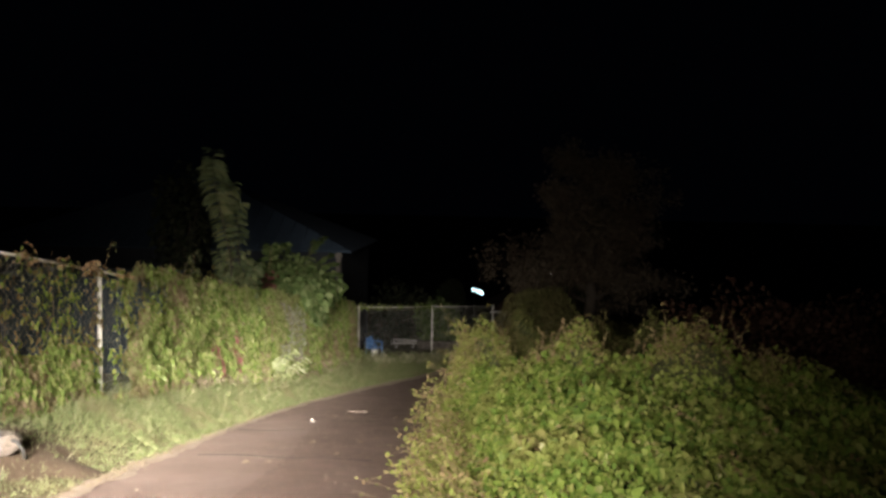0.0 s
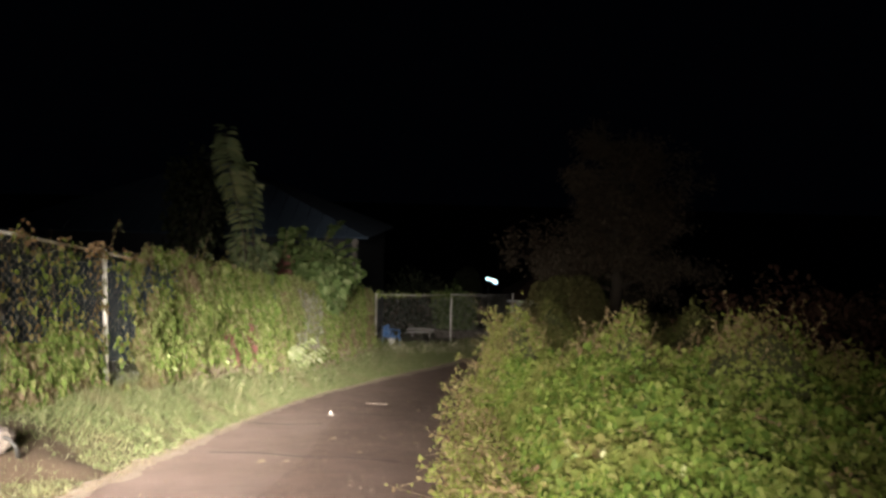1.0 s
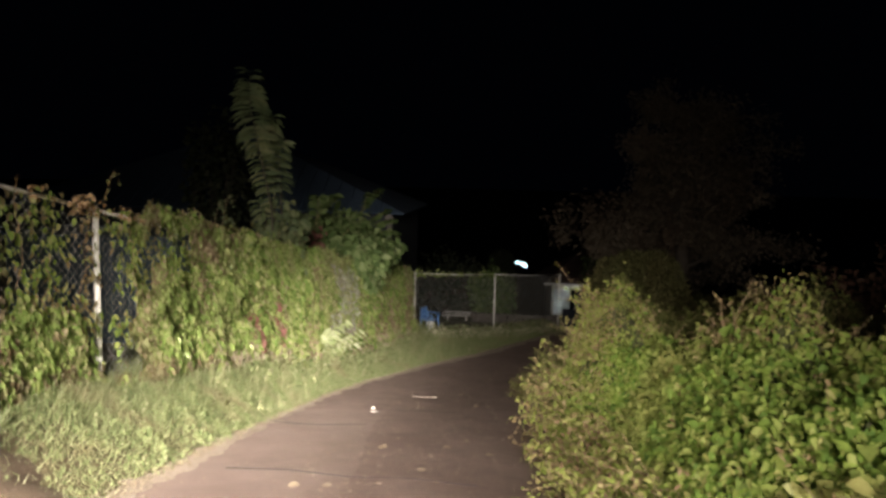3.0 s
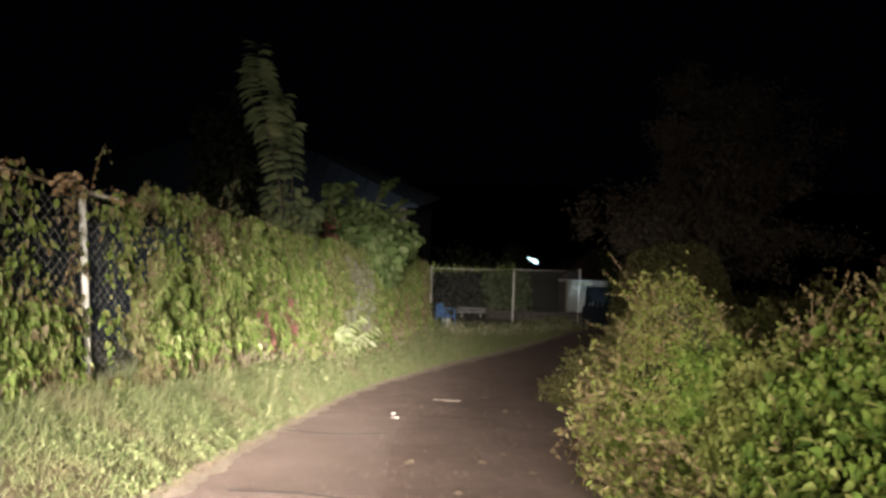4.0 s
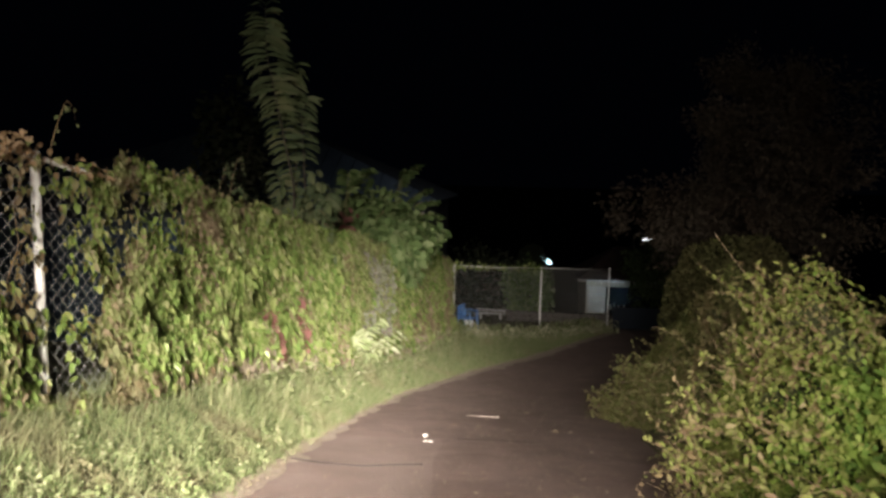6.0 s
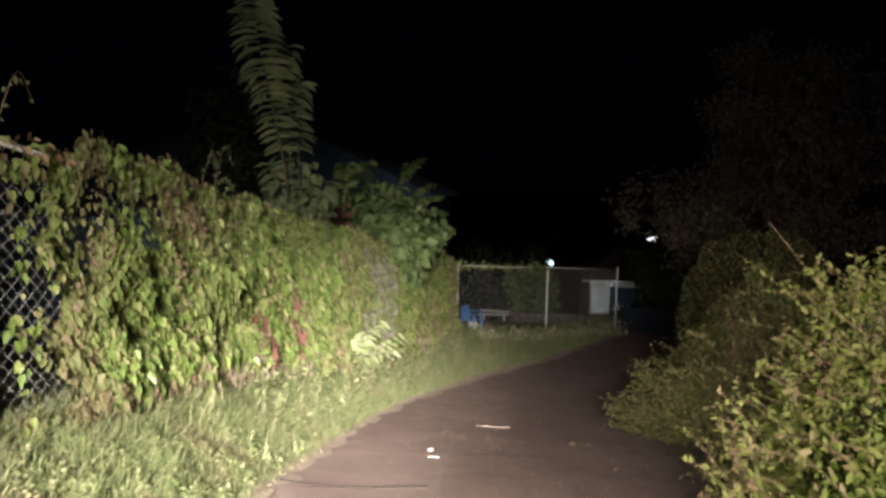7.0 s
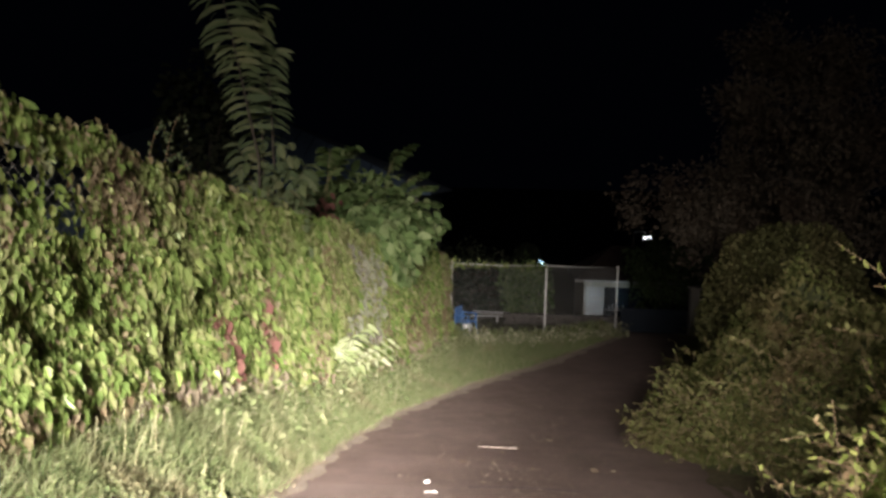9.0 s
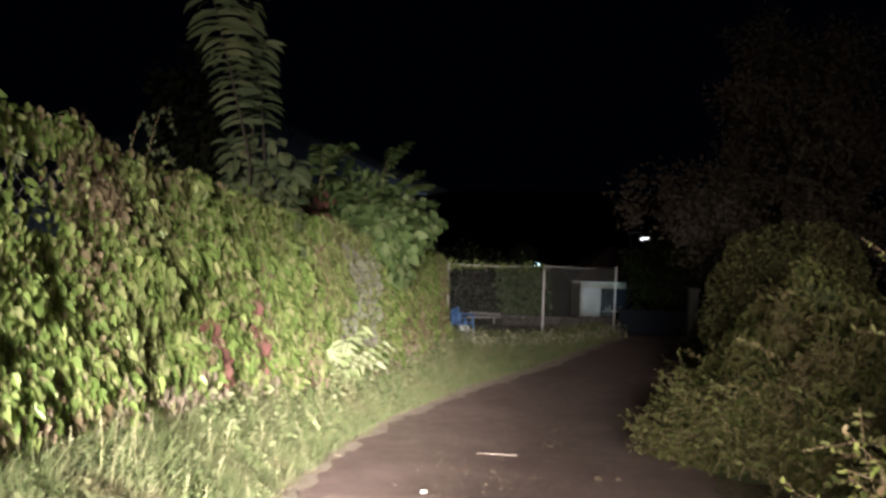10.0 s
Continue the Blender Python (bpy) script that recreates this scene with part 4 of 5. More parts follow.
def sprig(parent, base, end, leaf, count, mat):
    """A drooping sprig of paired leaves at the end of a shoot."""
    b, e = Vector(base), Vector(end)
    pts = [b.lerp(e, t) + Vector((0, 0, 0.25 * (e - b).length * math.sin(t * math.pi) * 0.6)) for t in (0, 0.3, 0.6, 0.85, 1)]
    shoot = tubes("shoot", [(pts, [0.012, 0.01, 0.008, 0.006, 0.004])], M_STEM, parent, 5)
    d = (e - b).normalized()
    side = d.cross(Vector((0, 0, 1))).normalized()
    at, tip = [], []
    for j in range(count):
        t = 0.35 + 0.65 * j / (count - 1)
        k = min(int(t * 4), 3)
        p = pts[k].lerp(pts[k + 1], t * 4 - k)
        for s in (-1, 1):
            at.append(p)
            tip.append(side * s + d * 0.5 + Vector((0, 0, -0.45)))
    return leaves("shoot_leaves", OVAL, np.array(at), np.array(tip) + 0.15 * rnd(len(at)), rnd(len(at)) * 0.2 + (0.2, -0.5, 0.9), leaf, mat, shoot)


for bx, by, bz, ex, ey, ez, leaf in ((-4.2, 19.3, -0.4, -3.6, 19.6, 0.62, 0.26), (-4.1, 19.2, -0.4, -3.85, 19.4, 0.5, 0.24), (-4.9, 18.2, -0.5, -4.75, 17.9, 0.45, 0.25),
                                    (-5.0, 18.2, -0.4, -4.35, 17.9, 0.48, 0.24), (-5.1, 18.0, -0.4, -5.4, 17.6, 0.1, 0.22), (-3.9, 19.3, -0.7, -3.1, 19.3, -0.45, 0.25),
                                    (-4.0, 19.1, -0.8, -2.95, 19.4, -0.8, 0.25), (-4.1, 18.8, -0.9, -3.2, 18.8, -1.05, 0.23), (-4.3, 18.5, -0.5, -3.7, 18.2, -0.2, 0.22),
                                    (-4.8, 18.4, -0.5, -4.3, 18.0, -0.3, 0.22), (-5.2, 18.4, -0.6, -5.1, 17.9, -0.2, 0.22), (-4.6, 18.2, -0.9, -4.1, 17.8, -0.7, 0.22), (-4.0, 19.3, -0.5, -3.35, 19.5, 0.1, 0.25), (-3.9, 19.2, -0.5, -3.2, 19.3, -0.15, 0.25)):
    sprig(sh, (bx, by, bz), (ex, ey, ez), leaf, 14, M_SHRUB)
n = 40
leaves("brown_leaves", OVAL, np.array((-4.9, 17.9, -0.55)) + rnd(n) * (0.16, 0.1, 0.13), rnd(n) * 0.5 + (0, -0.3, -0.8), rnd(n) * 0.4 + (0.2, -0.8, 0.4), 0.16, M_RED, sh, "withered red-brown leaves")
shrub("young_tree", "slender young tree behind the fence, leaves darkened to look dim", (-9.1, 22.4, 0.6), (0.85, 0.8, 2.0), 1300, 0.22, M_DIM_LEAF, OVAL, 3.0, 0.25, "tree", 6)
shrub("dark_shrub", "dark shrub growing behind the fence", (-7.2, 20.5, -1.6), (1.6, 1.2, 1.2), 1800, 0.17, M_SCRUB, OVAL, 4.0)


# ---- overgrown hedge on the other side ----
HEDGE_Y = np.array([2.5, 4, 5.5, 7, 9.5, 10.7, 11.4, 12.2, 13.6, 15.2, 16.2, 18, 21, 24.5, 29])
HEDGE_X = np.array([0.95, 0.28, 0.0, -0.12, -0.02, 0.02, 0.35, 0.75, 0.7, 0.1, 0.3, 1.05, 2.05, 3.15, 4.9])
TALL_Y = np.array([2.5, 3.5, 4.5, 6.5, 8.0, 9.0, 11.0, 12.5, 14, 17, 20, 24, 29])
TALL_H = np.array([0.05, 0.3, 0.5, 0.88, 1.1, 1.2, 1.15, 1.25, 1.45, 1.6, 1.6, 1.6, 1.6])
# peaks of growth: x, y, height, half width, half depth
PEAKS = [(0.75, 10.6, 2.0, 1.05, 1.5), (2.0, 9.4, 1.8, 1.1, 1.3), (3.3, 8.1, 2.0, 0.95, 1.1), (2.75, 9.0, 1.3, 0.5, 0.7), (4.6, 13.4, 2.0, 1.5, 1.5), (1.5, 13.6, 1.7, 1.5, 1.5), (2.0, 15.9, 2.1, 1.6, 1.6), (3.2, 12.6, 1.9, 1.6, 1.5),
         (4.6, 8.6, 1.5, 1.2, 1.3)]


def hedge_height(x, y):
    x, y = np.asarray(x, float), np.asarray(y, float)
    t = x - np.interp(y, HEDGE_Y, HEDGE_X)
    base = np.interp(y, TALL_Y, TALL_H) * (0.16 * smooth(t / 0.3) + 0.84 * smooth(t / 1.4))
    base = base * (1 - 0.25 * smooth((x - 4.0) / 2.0) * smooth((12.5 - y) / 1.5))
    total = base ** 4
    for mx, my, h, rx, ry in PEAKS:
        d = np.sqrt(((x - mx) / rx) ** 2 + ((y - my) / ry) ** 2)
        total = total + (h * np.clip(1 - d, 0, 1) ** 0.62) ** 4
    h = total ** 0.25 * smooth(t / 0.4 + 0.3)
    return np.where(t > -0.05, h * (1 + 0.15 * wobble(x, y, 0.8, 0.7) + 0.19 * wobble(x, y, 0.4, 2.0) + 0.09 * wobble(x, y, 0.17, 4.0)), 0)


def hedge(name, label, y0, y1, x1, n, leaf, mats, shape, sprigs, spires=()):
    ob = thing(name, label, "hedge")
    # matted inner growth, a dark sheet coloured like the shade between leaves
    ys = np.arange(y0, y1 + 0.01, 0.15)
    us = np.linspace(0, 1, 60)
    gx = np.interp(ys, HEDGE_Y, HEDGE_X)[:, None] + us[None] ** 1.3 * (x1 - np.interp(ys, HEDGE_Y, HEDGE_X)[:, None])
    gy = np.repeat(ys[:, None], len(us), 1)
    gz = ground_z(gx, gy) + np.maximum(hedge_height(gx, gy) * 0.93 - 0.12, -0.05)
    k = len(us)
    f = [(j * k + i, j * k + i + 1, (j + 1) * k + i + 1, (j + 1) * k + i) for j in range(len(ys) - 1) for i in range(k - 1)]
    mesh_object("shade_toned_growth", np.stack([gx, gy, gz], -1).reshape(-1, 3), f, M_CORE, ob)
    # leaves in a layer over it
    m = int(n * 1.7)
    y = y0 + (y1 - y0) * RNG.random(m)
    left = np.interp(y, HEDGE_Y, HEDGE_X)
    x = left + 0.02 + (x1 - left) * RNG.random(m) ** 1.8
    steep = np.hypot(hedge_height(x + 0.1, y) - hedge_height(x - 0.1, y), hedge_height(x, y + 0.1) - hedge_height(x, y - 0.1)) / 0.2
    clump = np.clip(1.0 + 0.95 * wobble(x, y, 0.21, 7.0) + 0.5 * wobble(x, y, 0.5, 1.0), 0.1, 1.6)
    keep = np.nonzero(RNG.random(m) < np.clip(0.32 * clump * (1 + 0.9 * steep), 0, 1))[0]
    x, y = x[keep], y[keep]
    n = len(x)
    h = hedge_height(x, y)
    sx = (hedge_height(x + 0.1, y) - hedge_height(x - 0.1, y)) / 0.2
    sy = (hedge_height(x, y + 0.1) - hedge_height(x, y - 0.1)) / 0.2 - 0.2
    out = unit(np.stack([-sx, -sy, np.ones(n)], -1))
    z = ground_z(x, y) + h * (1 - 0.12 * RNG.random(n)) + 0.05 * RNG.normal(size=n)
    at = np.stack([x, y, np.maximum(z, ground_z(x, y) + 0.02)], -1) + out * (0.1 * RNG.random(n)[:, None] - 0.03)
    tip = np.array([-0.2, -0.6, -0.4]) + out * 0.2 + 0.42 * rnd(n)
    face = 0.8 * out + (-0.1, -0.45, 0.5) + 0.46 * rnd(n)
    t = x - np.interp(y, HEDGE_Y, HEDGE_X)
    crest = smooth((h - 1.3) / 0.5) * (y < 11.5)
    broad = (0.7 + 0.38 * smooth((t - 0.2) / 0.8)) * (1 - 0.3 * crest) * (1 - 0.12 * np.exp(-((y - 4.0) / 2.0) ** 2))
    size = leaf * (0.55 + 1.1 * RNG.random(n) ** 1.8) * (1 + 0.4 * wobble(x, y, 1.1, 5.0)) * broad
    pale = RNG.random(n) < np.clip(0.13 + 0.1 * wobble(x, y, 0.7, 3.0) + 0.5 * np.exp(-t / 0.4) + 0.3 * crest - 0.5 * np.clip(broad - 1, 0, 1), 0.03, 0.9)
    green = ~pale & (RNG.random(n) > 0.6 * crest)
    leaves("foliage", shape, at[green], tip[green], face[green], size[green], mats[0], ob, width=0.48 + 0.3 * RNG.random(int(green.sum())))
    leaves("pale_foliage", OVAL, at[pale], tip[pale] + 0.3 * rnd(int(pale.sum())), face[pale], size[pale] * 1.05, mats[1], ob, width=0.65)
    if y1 < 12:
        tan = ~pale & (RNG.random(n) < 0.75 * crest)
        leaves("tan_foliage", OVAL, at[tan], tip[tan] + 0.3 * rnd(int(tan.sum())), face[tan], size[tan] * 0.9, M_SHOOT, ob, "small tan leaves on the crests", 0.8)
    near = np.nonzero((y < 7.2) & (y > 4.5) & (x < 3.0))[0][:260]
    if len(near):
        single_leaves(ob, at[near] + 0.03 * out[near], tip[near], face[near], size[near] * 1.15, M_VINE_ONE, 0.85)
    # sprays that stand out of the top and the side
    runs, pa, pt = [], [], []
    for s in range(sprigs):
        yy = y0 + (y1 - y0) * RNG.random()
        xx = float(np.interp(yy, HEDGE_Y, HEDGE_X)) + ((x1 - 1) * RNG.random() if s % 3 == 0 else 0.5 * RNG.random() ** 1.5)
        hh = float(hedge_height(np.array(xx), np.array(yy)))
        p = Vector((xx, yy, float(ground_z(xx, yy)) + hh * 0.95))
        edge = 1.0 if hh < 0.9 else 0.3
        d = Vector((-0.8 * edge + 0.3 * RNG.normal(), -0.25 + 0.35 * RNG.normal(), 0.75)).normalized()
        ln = 0.12 + 0.45 * RNG.random() ** 2 if s % 3 == 0 else 0.2 + 0.6 * RNG.random() ** 1.7
        curl = Vector(rnd(1)[0] * 0.16 * ln)
        pts = [p + d * ln * t + curl * math.sin(4.2 * t) + Vector((0, 0, -0.25 * ln * t * t)) for t in (0, 0.33, 0.66, 1)]
        runs.append((pts, [0.003, 0.0026, 0.002, 0.0015]))
        for j in range(int(5 + ln * 20)):
            q = j / (4 + ln * 20)
            i = min(int(q * 3), 2)
            pa.append(pts[i].lerp(pts[i + 1], min(1, q * 3 - i)) + Vector(rnd(1)[0] * 0.012))
            pt.append(d * 0.6 + Vector(rnd(1)[0]))
    # spires of shoots on the crests
    sa, st = [], []
    for cx, cy, tall in spires:
        g = float(ground_z(cx, cy)) + float(hedge_height(cx, cy)) * 0.9
        for s in range(20):
            p = Vector((cx + 0.2 * RNG.normal(), cy + 0.2 * RNG.normal(), g - 0.1))
            d = Vector((0.22 * RNG.normal(), 0.22 * RNG.normal(), 1)).normalized()
            ln = 0.1 + tall * (0.15 + 0.95 * RNG.random() ** 1.8)
            pts = [p + d * ln * t + Vector((0.08 * t * t * RNG.normal(), 0, -0.12 * ln * t * t)) for t in (0, 0.33, 0.66, 1)]
            runs.append((pts, [0.005, 0.004, 0.003, 0.002]))
            for j in range(int(6 + ln * 18)):
                q = j / (5 + ln * 18)
                i = min(int(q * 3), 2)
                sa.append(pts[i].lerp(pts[i + 1], min(1, q * 3 - i)) + Vector(rnd(1)[0] * 0.015))
                st.append(d * 0.3 + Vector(rnd(1)[0]))
    if sa:
        leaves("shoot_leaves", OVAL, np.array(sa), np.array(st), rnd(len(sa)) + (0, -0.8, 0.6), leaf * 0.65 * (0.4 + 0.7 * RNG.random(len(sa))), M_SHOOT if y1 < 12 else mats[1], ob, "small reddish-tan leaves of young shoots")
    tubes("spray", runs, M_TWIG, ob, 3, kind="stuff")
    pa, pt = np.array(pa), np.array(pt)
    size = leaf * 0.85 * (0.45 + 0.8 * RNG.random(len(pa)))
    tan = RNG.random(len(pa)) < (0.35 if y1 < 12 else 0.0)
    for name, pick, mat in (("spray_leaves", ~tan, mats[1]), ("tan_spray_leaves", tan, M_SHOOT)):
        if pick.any():
            leaves(name, OVAL, pa[pick], pt[pick], rnd(int(pick.sum())) + (0, -0.8, 0.6), size[pick], mat, ob, width=0.75)
    return ob


M_HEDGE_DRY = leaf_material("hedge_dry_leaf", [(0.24, 0.3, 0.045), (0.31, 0.355, 0.07), (0.27, 0.34, 0.055), (0.42, 0.42, 0.13)], [(0.32, 0.32, 0.075), (0.39, 0.37, 0.12)], 1.0, (0.52, 0.7))
M_SHOOT = leaf_material("young_shoot_leaf", [(0.26, 0.19, 0.08), (0.34, 0.26, 0.115), (0.31, 0.29, 0.09), (0.42, 0.35, 0.165)], [(0.27, 0.17, 0.095), (0.33, 0.22, 0.125)], 1.0, (0.5, 0.7))
hedge("overgrown_hedge", "sprawling leafy hedge with yellowing shoots at the roadside", 2.6, 11.3, 7.5, 138000, 0.074, (M_HEDGE, M_HEDGE_DRY), HEART, 1150,
      [(0.8, 10.7, 0.5), (0.95, 10.5, 0.35), (0.1, 10.8, 0.45), (0.4, 10.4, 0.4), (2.0, 9.4, 0.5), (2.2, 9.5, 0.35), (1.75, 9.3, 0.35), (2.75, 9.0, 0.55), (2.95, 8.8, 0.5), (2.5, 9.1, 0.45), (3.2, 8.1, 0.42), (3.45, 8.2, 0.3), (3.0, 8.2, 0.4), (4.5, 8.6, 0.3), (0.3, 9.3, 0.35), (-0.1, 10.65, 0.4), (0.15, 11.05, 0.32)])
hedge("low_scrub", "low dry scrub with small leaves at the roadside", 11.15, 17.0, 7.0, 70000, 0.075, (M_SCRUB, M_SCRUB), OVAL, 900, [(0.3, 12.4, 0.35), (0.7, 13.5, 0.4), (1.2, 14.6, 0.4)])
hedge("dark_scrub", "dark tangled scrub along the lower road", 16.9, 28.5, 10.0, 24000, 0.1, (M_SCRUB, M_SCRUB), OVAL, 160)
shrub("reddish_scrub", "dark scrub behind the hedge with a red glow in its leaf colour", (8.2, 14.6, -1.7), (3.4, 1.6, 1.25), 9000, 0.13, M_RED_GLOW, OVAL, 9.0, 0.3)
shrub("round_bush", "large dark green rounded bush above the scrub", (2.75, 18.0, -2.1), (1.25, 1.25, 1.5), 25000, 0.062, M_BUSH, OVAL, 2.0, 0.06, "bush", 8, 0.3)


# ---- large dark tree ----
def build_tree():
    tree = thing("feathery_tree", "tall dark tree with feathery spreading branches", "tree")
    bx, by = 5.6, 24.6
    bz = float(ground_z(bx, by)) - 0.2
    tube("trunk", [(bx, by, bz), (bx - 0.1, by, bz + 1.5), (bx + 0.1, by - 0.1, bz + 3.2), (bx, by, bz + 5.0), (bx + 0.2, by, bz + 7.5)], [0.32, 0.26, 0.21, 0.15, 0.05], M_BARK, tree, 10)
    runs, at, tip = [], [], []
    for k in range(46):
        t = 0.25 + 0.75 * RNG.random()
        p = Vector((bx + 0.1, by, bz + 8.0 * t))
        w = RNG.random() * 6.28
        ln = (5.7 - 4.2 * t) * (0.45 + 0.65 * RNG.random())
        d = Vector((math.cos(w), math.sin(w), 0.55 * RNG.random() + 0.15))
        ln = min(ln, (p.x - 1.7) / max(0.05, -d.x)) if d.x < 0 else ln
        pts = [p + d * ln * s + Vector((0, 0, -0.12 * ln * s * s * 1.5)) for s in (0, 0.3, 0.6, 0.85, 1)]
        runs.append((pts, [0.045, 0.03, 0.02, 0.012, 0.006]))
        for j in range(10):
            s = 0.25 + 0.75 * RNG.random()
            i = min(int(s * 4), 3)
            q = pts[i].lerp(pts[i + 1], s * 4 - i)
            c = q + Vector(rnd(1)[0] * 0.25)
            tw = d * 0.6 + Vector(rnd(1)[0] * 0.5)
            for r in range(90):
                at.append(c + tw * 0.5 * RNG.random() + Vector(rnd(1)[0] * 0.16))
                tip.append(tw + Vector(rnd(1)[0] * 0.6) + Vector((0, 0, -0.4)))
    # a low leafy bough towards the road
    pts = [Vector((5.6, 24.6, -1.9)), Vector((4.4, 24.5, -1.5)), Vector((3.3, 24.4, -1.2)), Vector((2.7, 24.4, -1.15))]
    runs.append((pts, [0.05, 0.035, 0.02, 0.01]))
    for r in range(3600):
        at.append(Vector((3.0 + 1.3 * RNG.random(), 24.4, -1.0)) + Vector(rnd(1)[0]) * 0.33)
        tip.append(Vector(rnd(1)[0] * 0.6) + Vector((-0.5, 0, -0.4)))
    tubes("limb", runs, M_BARK, tree, 6)
    leaves("foliage", LANCE, np.array(at), np.array(tip), rnd(len(at)) + (0, -0.5, 0.5), 0.09 + 0.09 * RNG.random(len(at)), M_TREE, tree)


build_tree()


# ---- house, shed and yard behind the fence ----
def build_house():
    house = thing("house", "pale plastered house with a blue hipped roof behind the fence", "house")
    x0, x1, y0, y1, eave = -21.0, -4.62, 29.6, 40.0, -0.45
    g = float(ground_z(-5, 30)) - 1.5
    # walls in the darkened tone that stands in for shade
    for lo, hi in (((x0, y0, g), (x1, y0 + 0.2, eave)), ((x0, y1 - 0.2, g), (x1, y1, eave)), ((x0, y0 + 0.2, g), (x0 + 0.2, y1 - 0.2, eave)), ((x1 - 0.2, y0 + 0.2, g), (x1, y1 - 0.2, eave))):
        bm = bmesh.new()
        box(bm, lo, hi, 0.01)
        part("wall", bm, M_SHADE_WALL, house)
    bm = bmesh.new()
    box(bm, (x1 - 0.22, y0 - 0.3, g), (x1 - 0.02, y0 - 0.003, eave - 0.04), 0.015)
    box(bm, (x1 - 0.28, y0 - 0.36, eave - 0.3), (x1 + 0.04, y0 - 0.003, eave - 0.12), 0.015)
    part("corner_pier", bm, M_CONCRETE, house, "pale corner pier")
    ox, o = 0.4, 0.55
    a, b, c, d = (x0 - ox, y0 - o), (x1 + 0.5, y0 - o), (x1 + 0.5, y1 + o), (x0 - ox, y1 + o)
    r0, r1 = (-13.6, 35.0, 3.0), (-12.4, 35.0, 3.0)
    e = eave + 0.02
    v = [(*a, e), (*b, e), (*c, e), (*d, e), r0, r1, (*a, e - 0.07), (*b, e - 0.07), (*c, e - 0.07), (*d, e - 0.07)]
    roof = mesh_object("roof", v, [(0, 1, 5, 4), (1, 2, 5), (2, 3, 4, 5), (3, 0, 4), (0, 6, 7, 1), (1, 7, 8, 2), (2, 8, 9, 3), (3, 9, 6, 0), (6, 9, 8, 7)], M_ROOF, house)
    # ribs of the roofing sheets on the front slope
    for k in range(26):
        x = a[0] + (b[0] - a[0]) * (k + 0.5) / 26
        t = min(1.0, (x - a[0]) / (r0[0] - a[0])) if x < r0[0] else min(1.0, (b[0] - x) / (b[0] - r1[0]))
        t *= 0.985
        tube("roof_rib", [(x, a[1], e + 0.01), (x, a[1] + (r0[1] - a[1]) * t, e + (r0[2] - e) * t + 0.01)], 0.018, M_ROOF, roof, 4)


def build_shed():
    shed = thing("garden_shed", "low blue sheet-metal shed behind the fence", "shed")
    x0, x1, y0, y1, top = -13.5, -9.0, 19.2, 22.0, -0.8
    g = float(ground_z(-10, 19)) - 0.3
    bm = bmesh.new()
    box(bm, (x0, y0, g), (x1, y1, top), 0.01)
    wall = part("wall", bm, M_SHED, shed)
    for k in range(int((x1 - x0) / 0.2)):
        bm = bmesh.new()
        box(bm, (x0 + 0.2 * k + 0.05, y0 - 0.02, g), (x0 + 0.2 * k + 0.1, y0 - 0.002, top - 0.05))
        part("wall_rib", bm, M_SHED, wall)
    bm = bmesh.new()
    box(bm, (x0 - 0.25, y0 - 0.3, top + 0.003), (x1 + 0.25, y1 + 0.2, top + 0.08), 0.01)
    part("roof", bm, M_ROOF, shed)


build_house()
build_shed()


def build_chair(x, y, turn):
    chair = thing("plastic_chair", "blue moulded plastic armchair standing in the yard", "chair")
    z = float(ground_z(x, y))
    m = pose(x, y, z, 0, 0, turn)
    chair.matrix_world = m
    bm = bmesh.new()
    box(bm, (-0.24, -0.23, 0.41), (0.24, 0.23, 0.44), 0.012)
    part("seat", bm, M_BLUE, chair)
    bm = bmesh.new()
    box(bm, (-0.24, 0.23, 0.41), (0.24, 0.265, 0.86), 0.012, Matrix.Shear("XY", 4, (0, 0)))
    part("backrest", bm, M_BLUE, chair)
    for sx in (-1, 1):
        for sy in (-1, 1):
            v, f = tube_arrays([(sx * 0.29, sy * 0.27, 0), (sx * 0.25, sy * 0.22, 0.42), (sx * 0.265, sy * 0.22, 0.64 if sy < 0 else 0.66)], [0.028, 0.034, 0.026], 8)
            mesh_object("leg", v, f, M_BLUE, chair, smooth=True)
        bm = bmesh.new()
        box(bm, (sx * 0.27 - 0.035, -0.26, 0.64), (sx * 0.27 + 0.035, 0.25, 0.67), 0.012)
        part("armrest", bm, M_BLUE, chair)


def build_bucket(x, y):
    z = float(ground_z(x, y))
    pail = thing("bucket", "small white plastic bucket on the ground by the chair", "bucket")
    v, f = tube_arrays([(x, y, z), (x, y, z + 0.02), (x, y, z + 0.36), (x, y, z + 0.38)], [0.09, 0.11, 0.15, 0.14], 14)
    body = mesh_object("body", v, f, M_WHITE, pail, smooth=True)
    v, f = tube_arrays([(x - 0.15, y, z + 0.36), (x - 0.1, y - 0.1, z + 0.42), (x + 0.1, y - 0.1, z + 0.42), (x + 0.15, y, z + 0.36)], [0.006] * 4, 5)
    mesh_object("handle", v, f, M_STEEL, body, "thin wire handle")


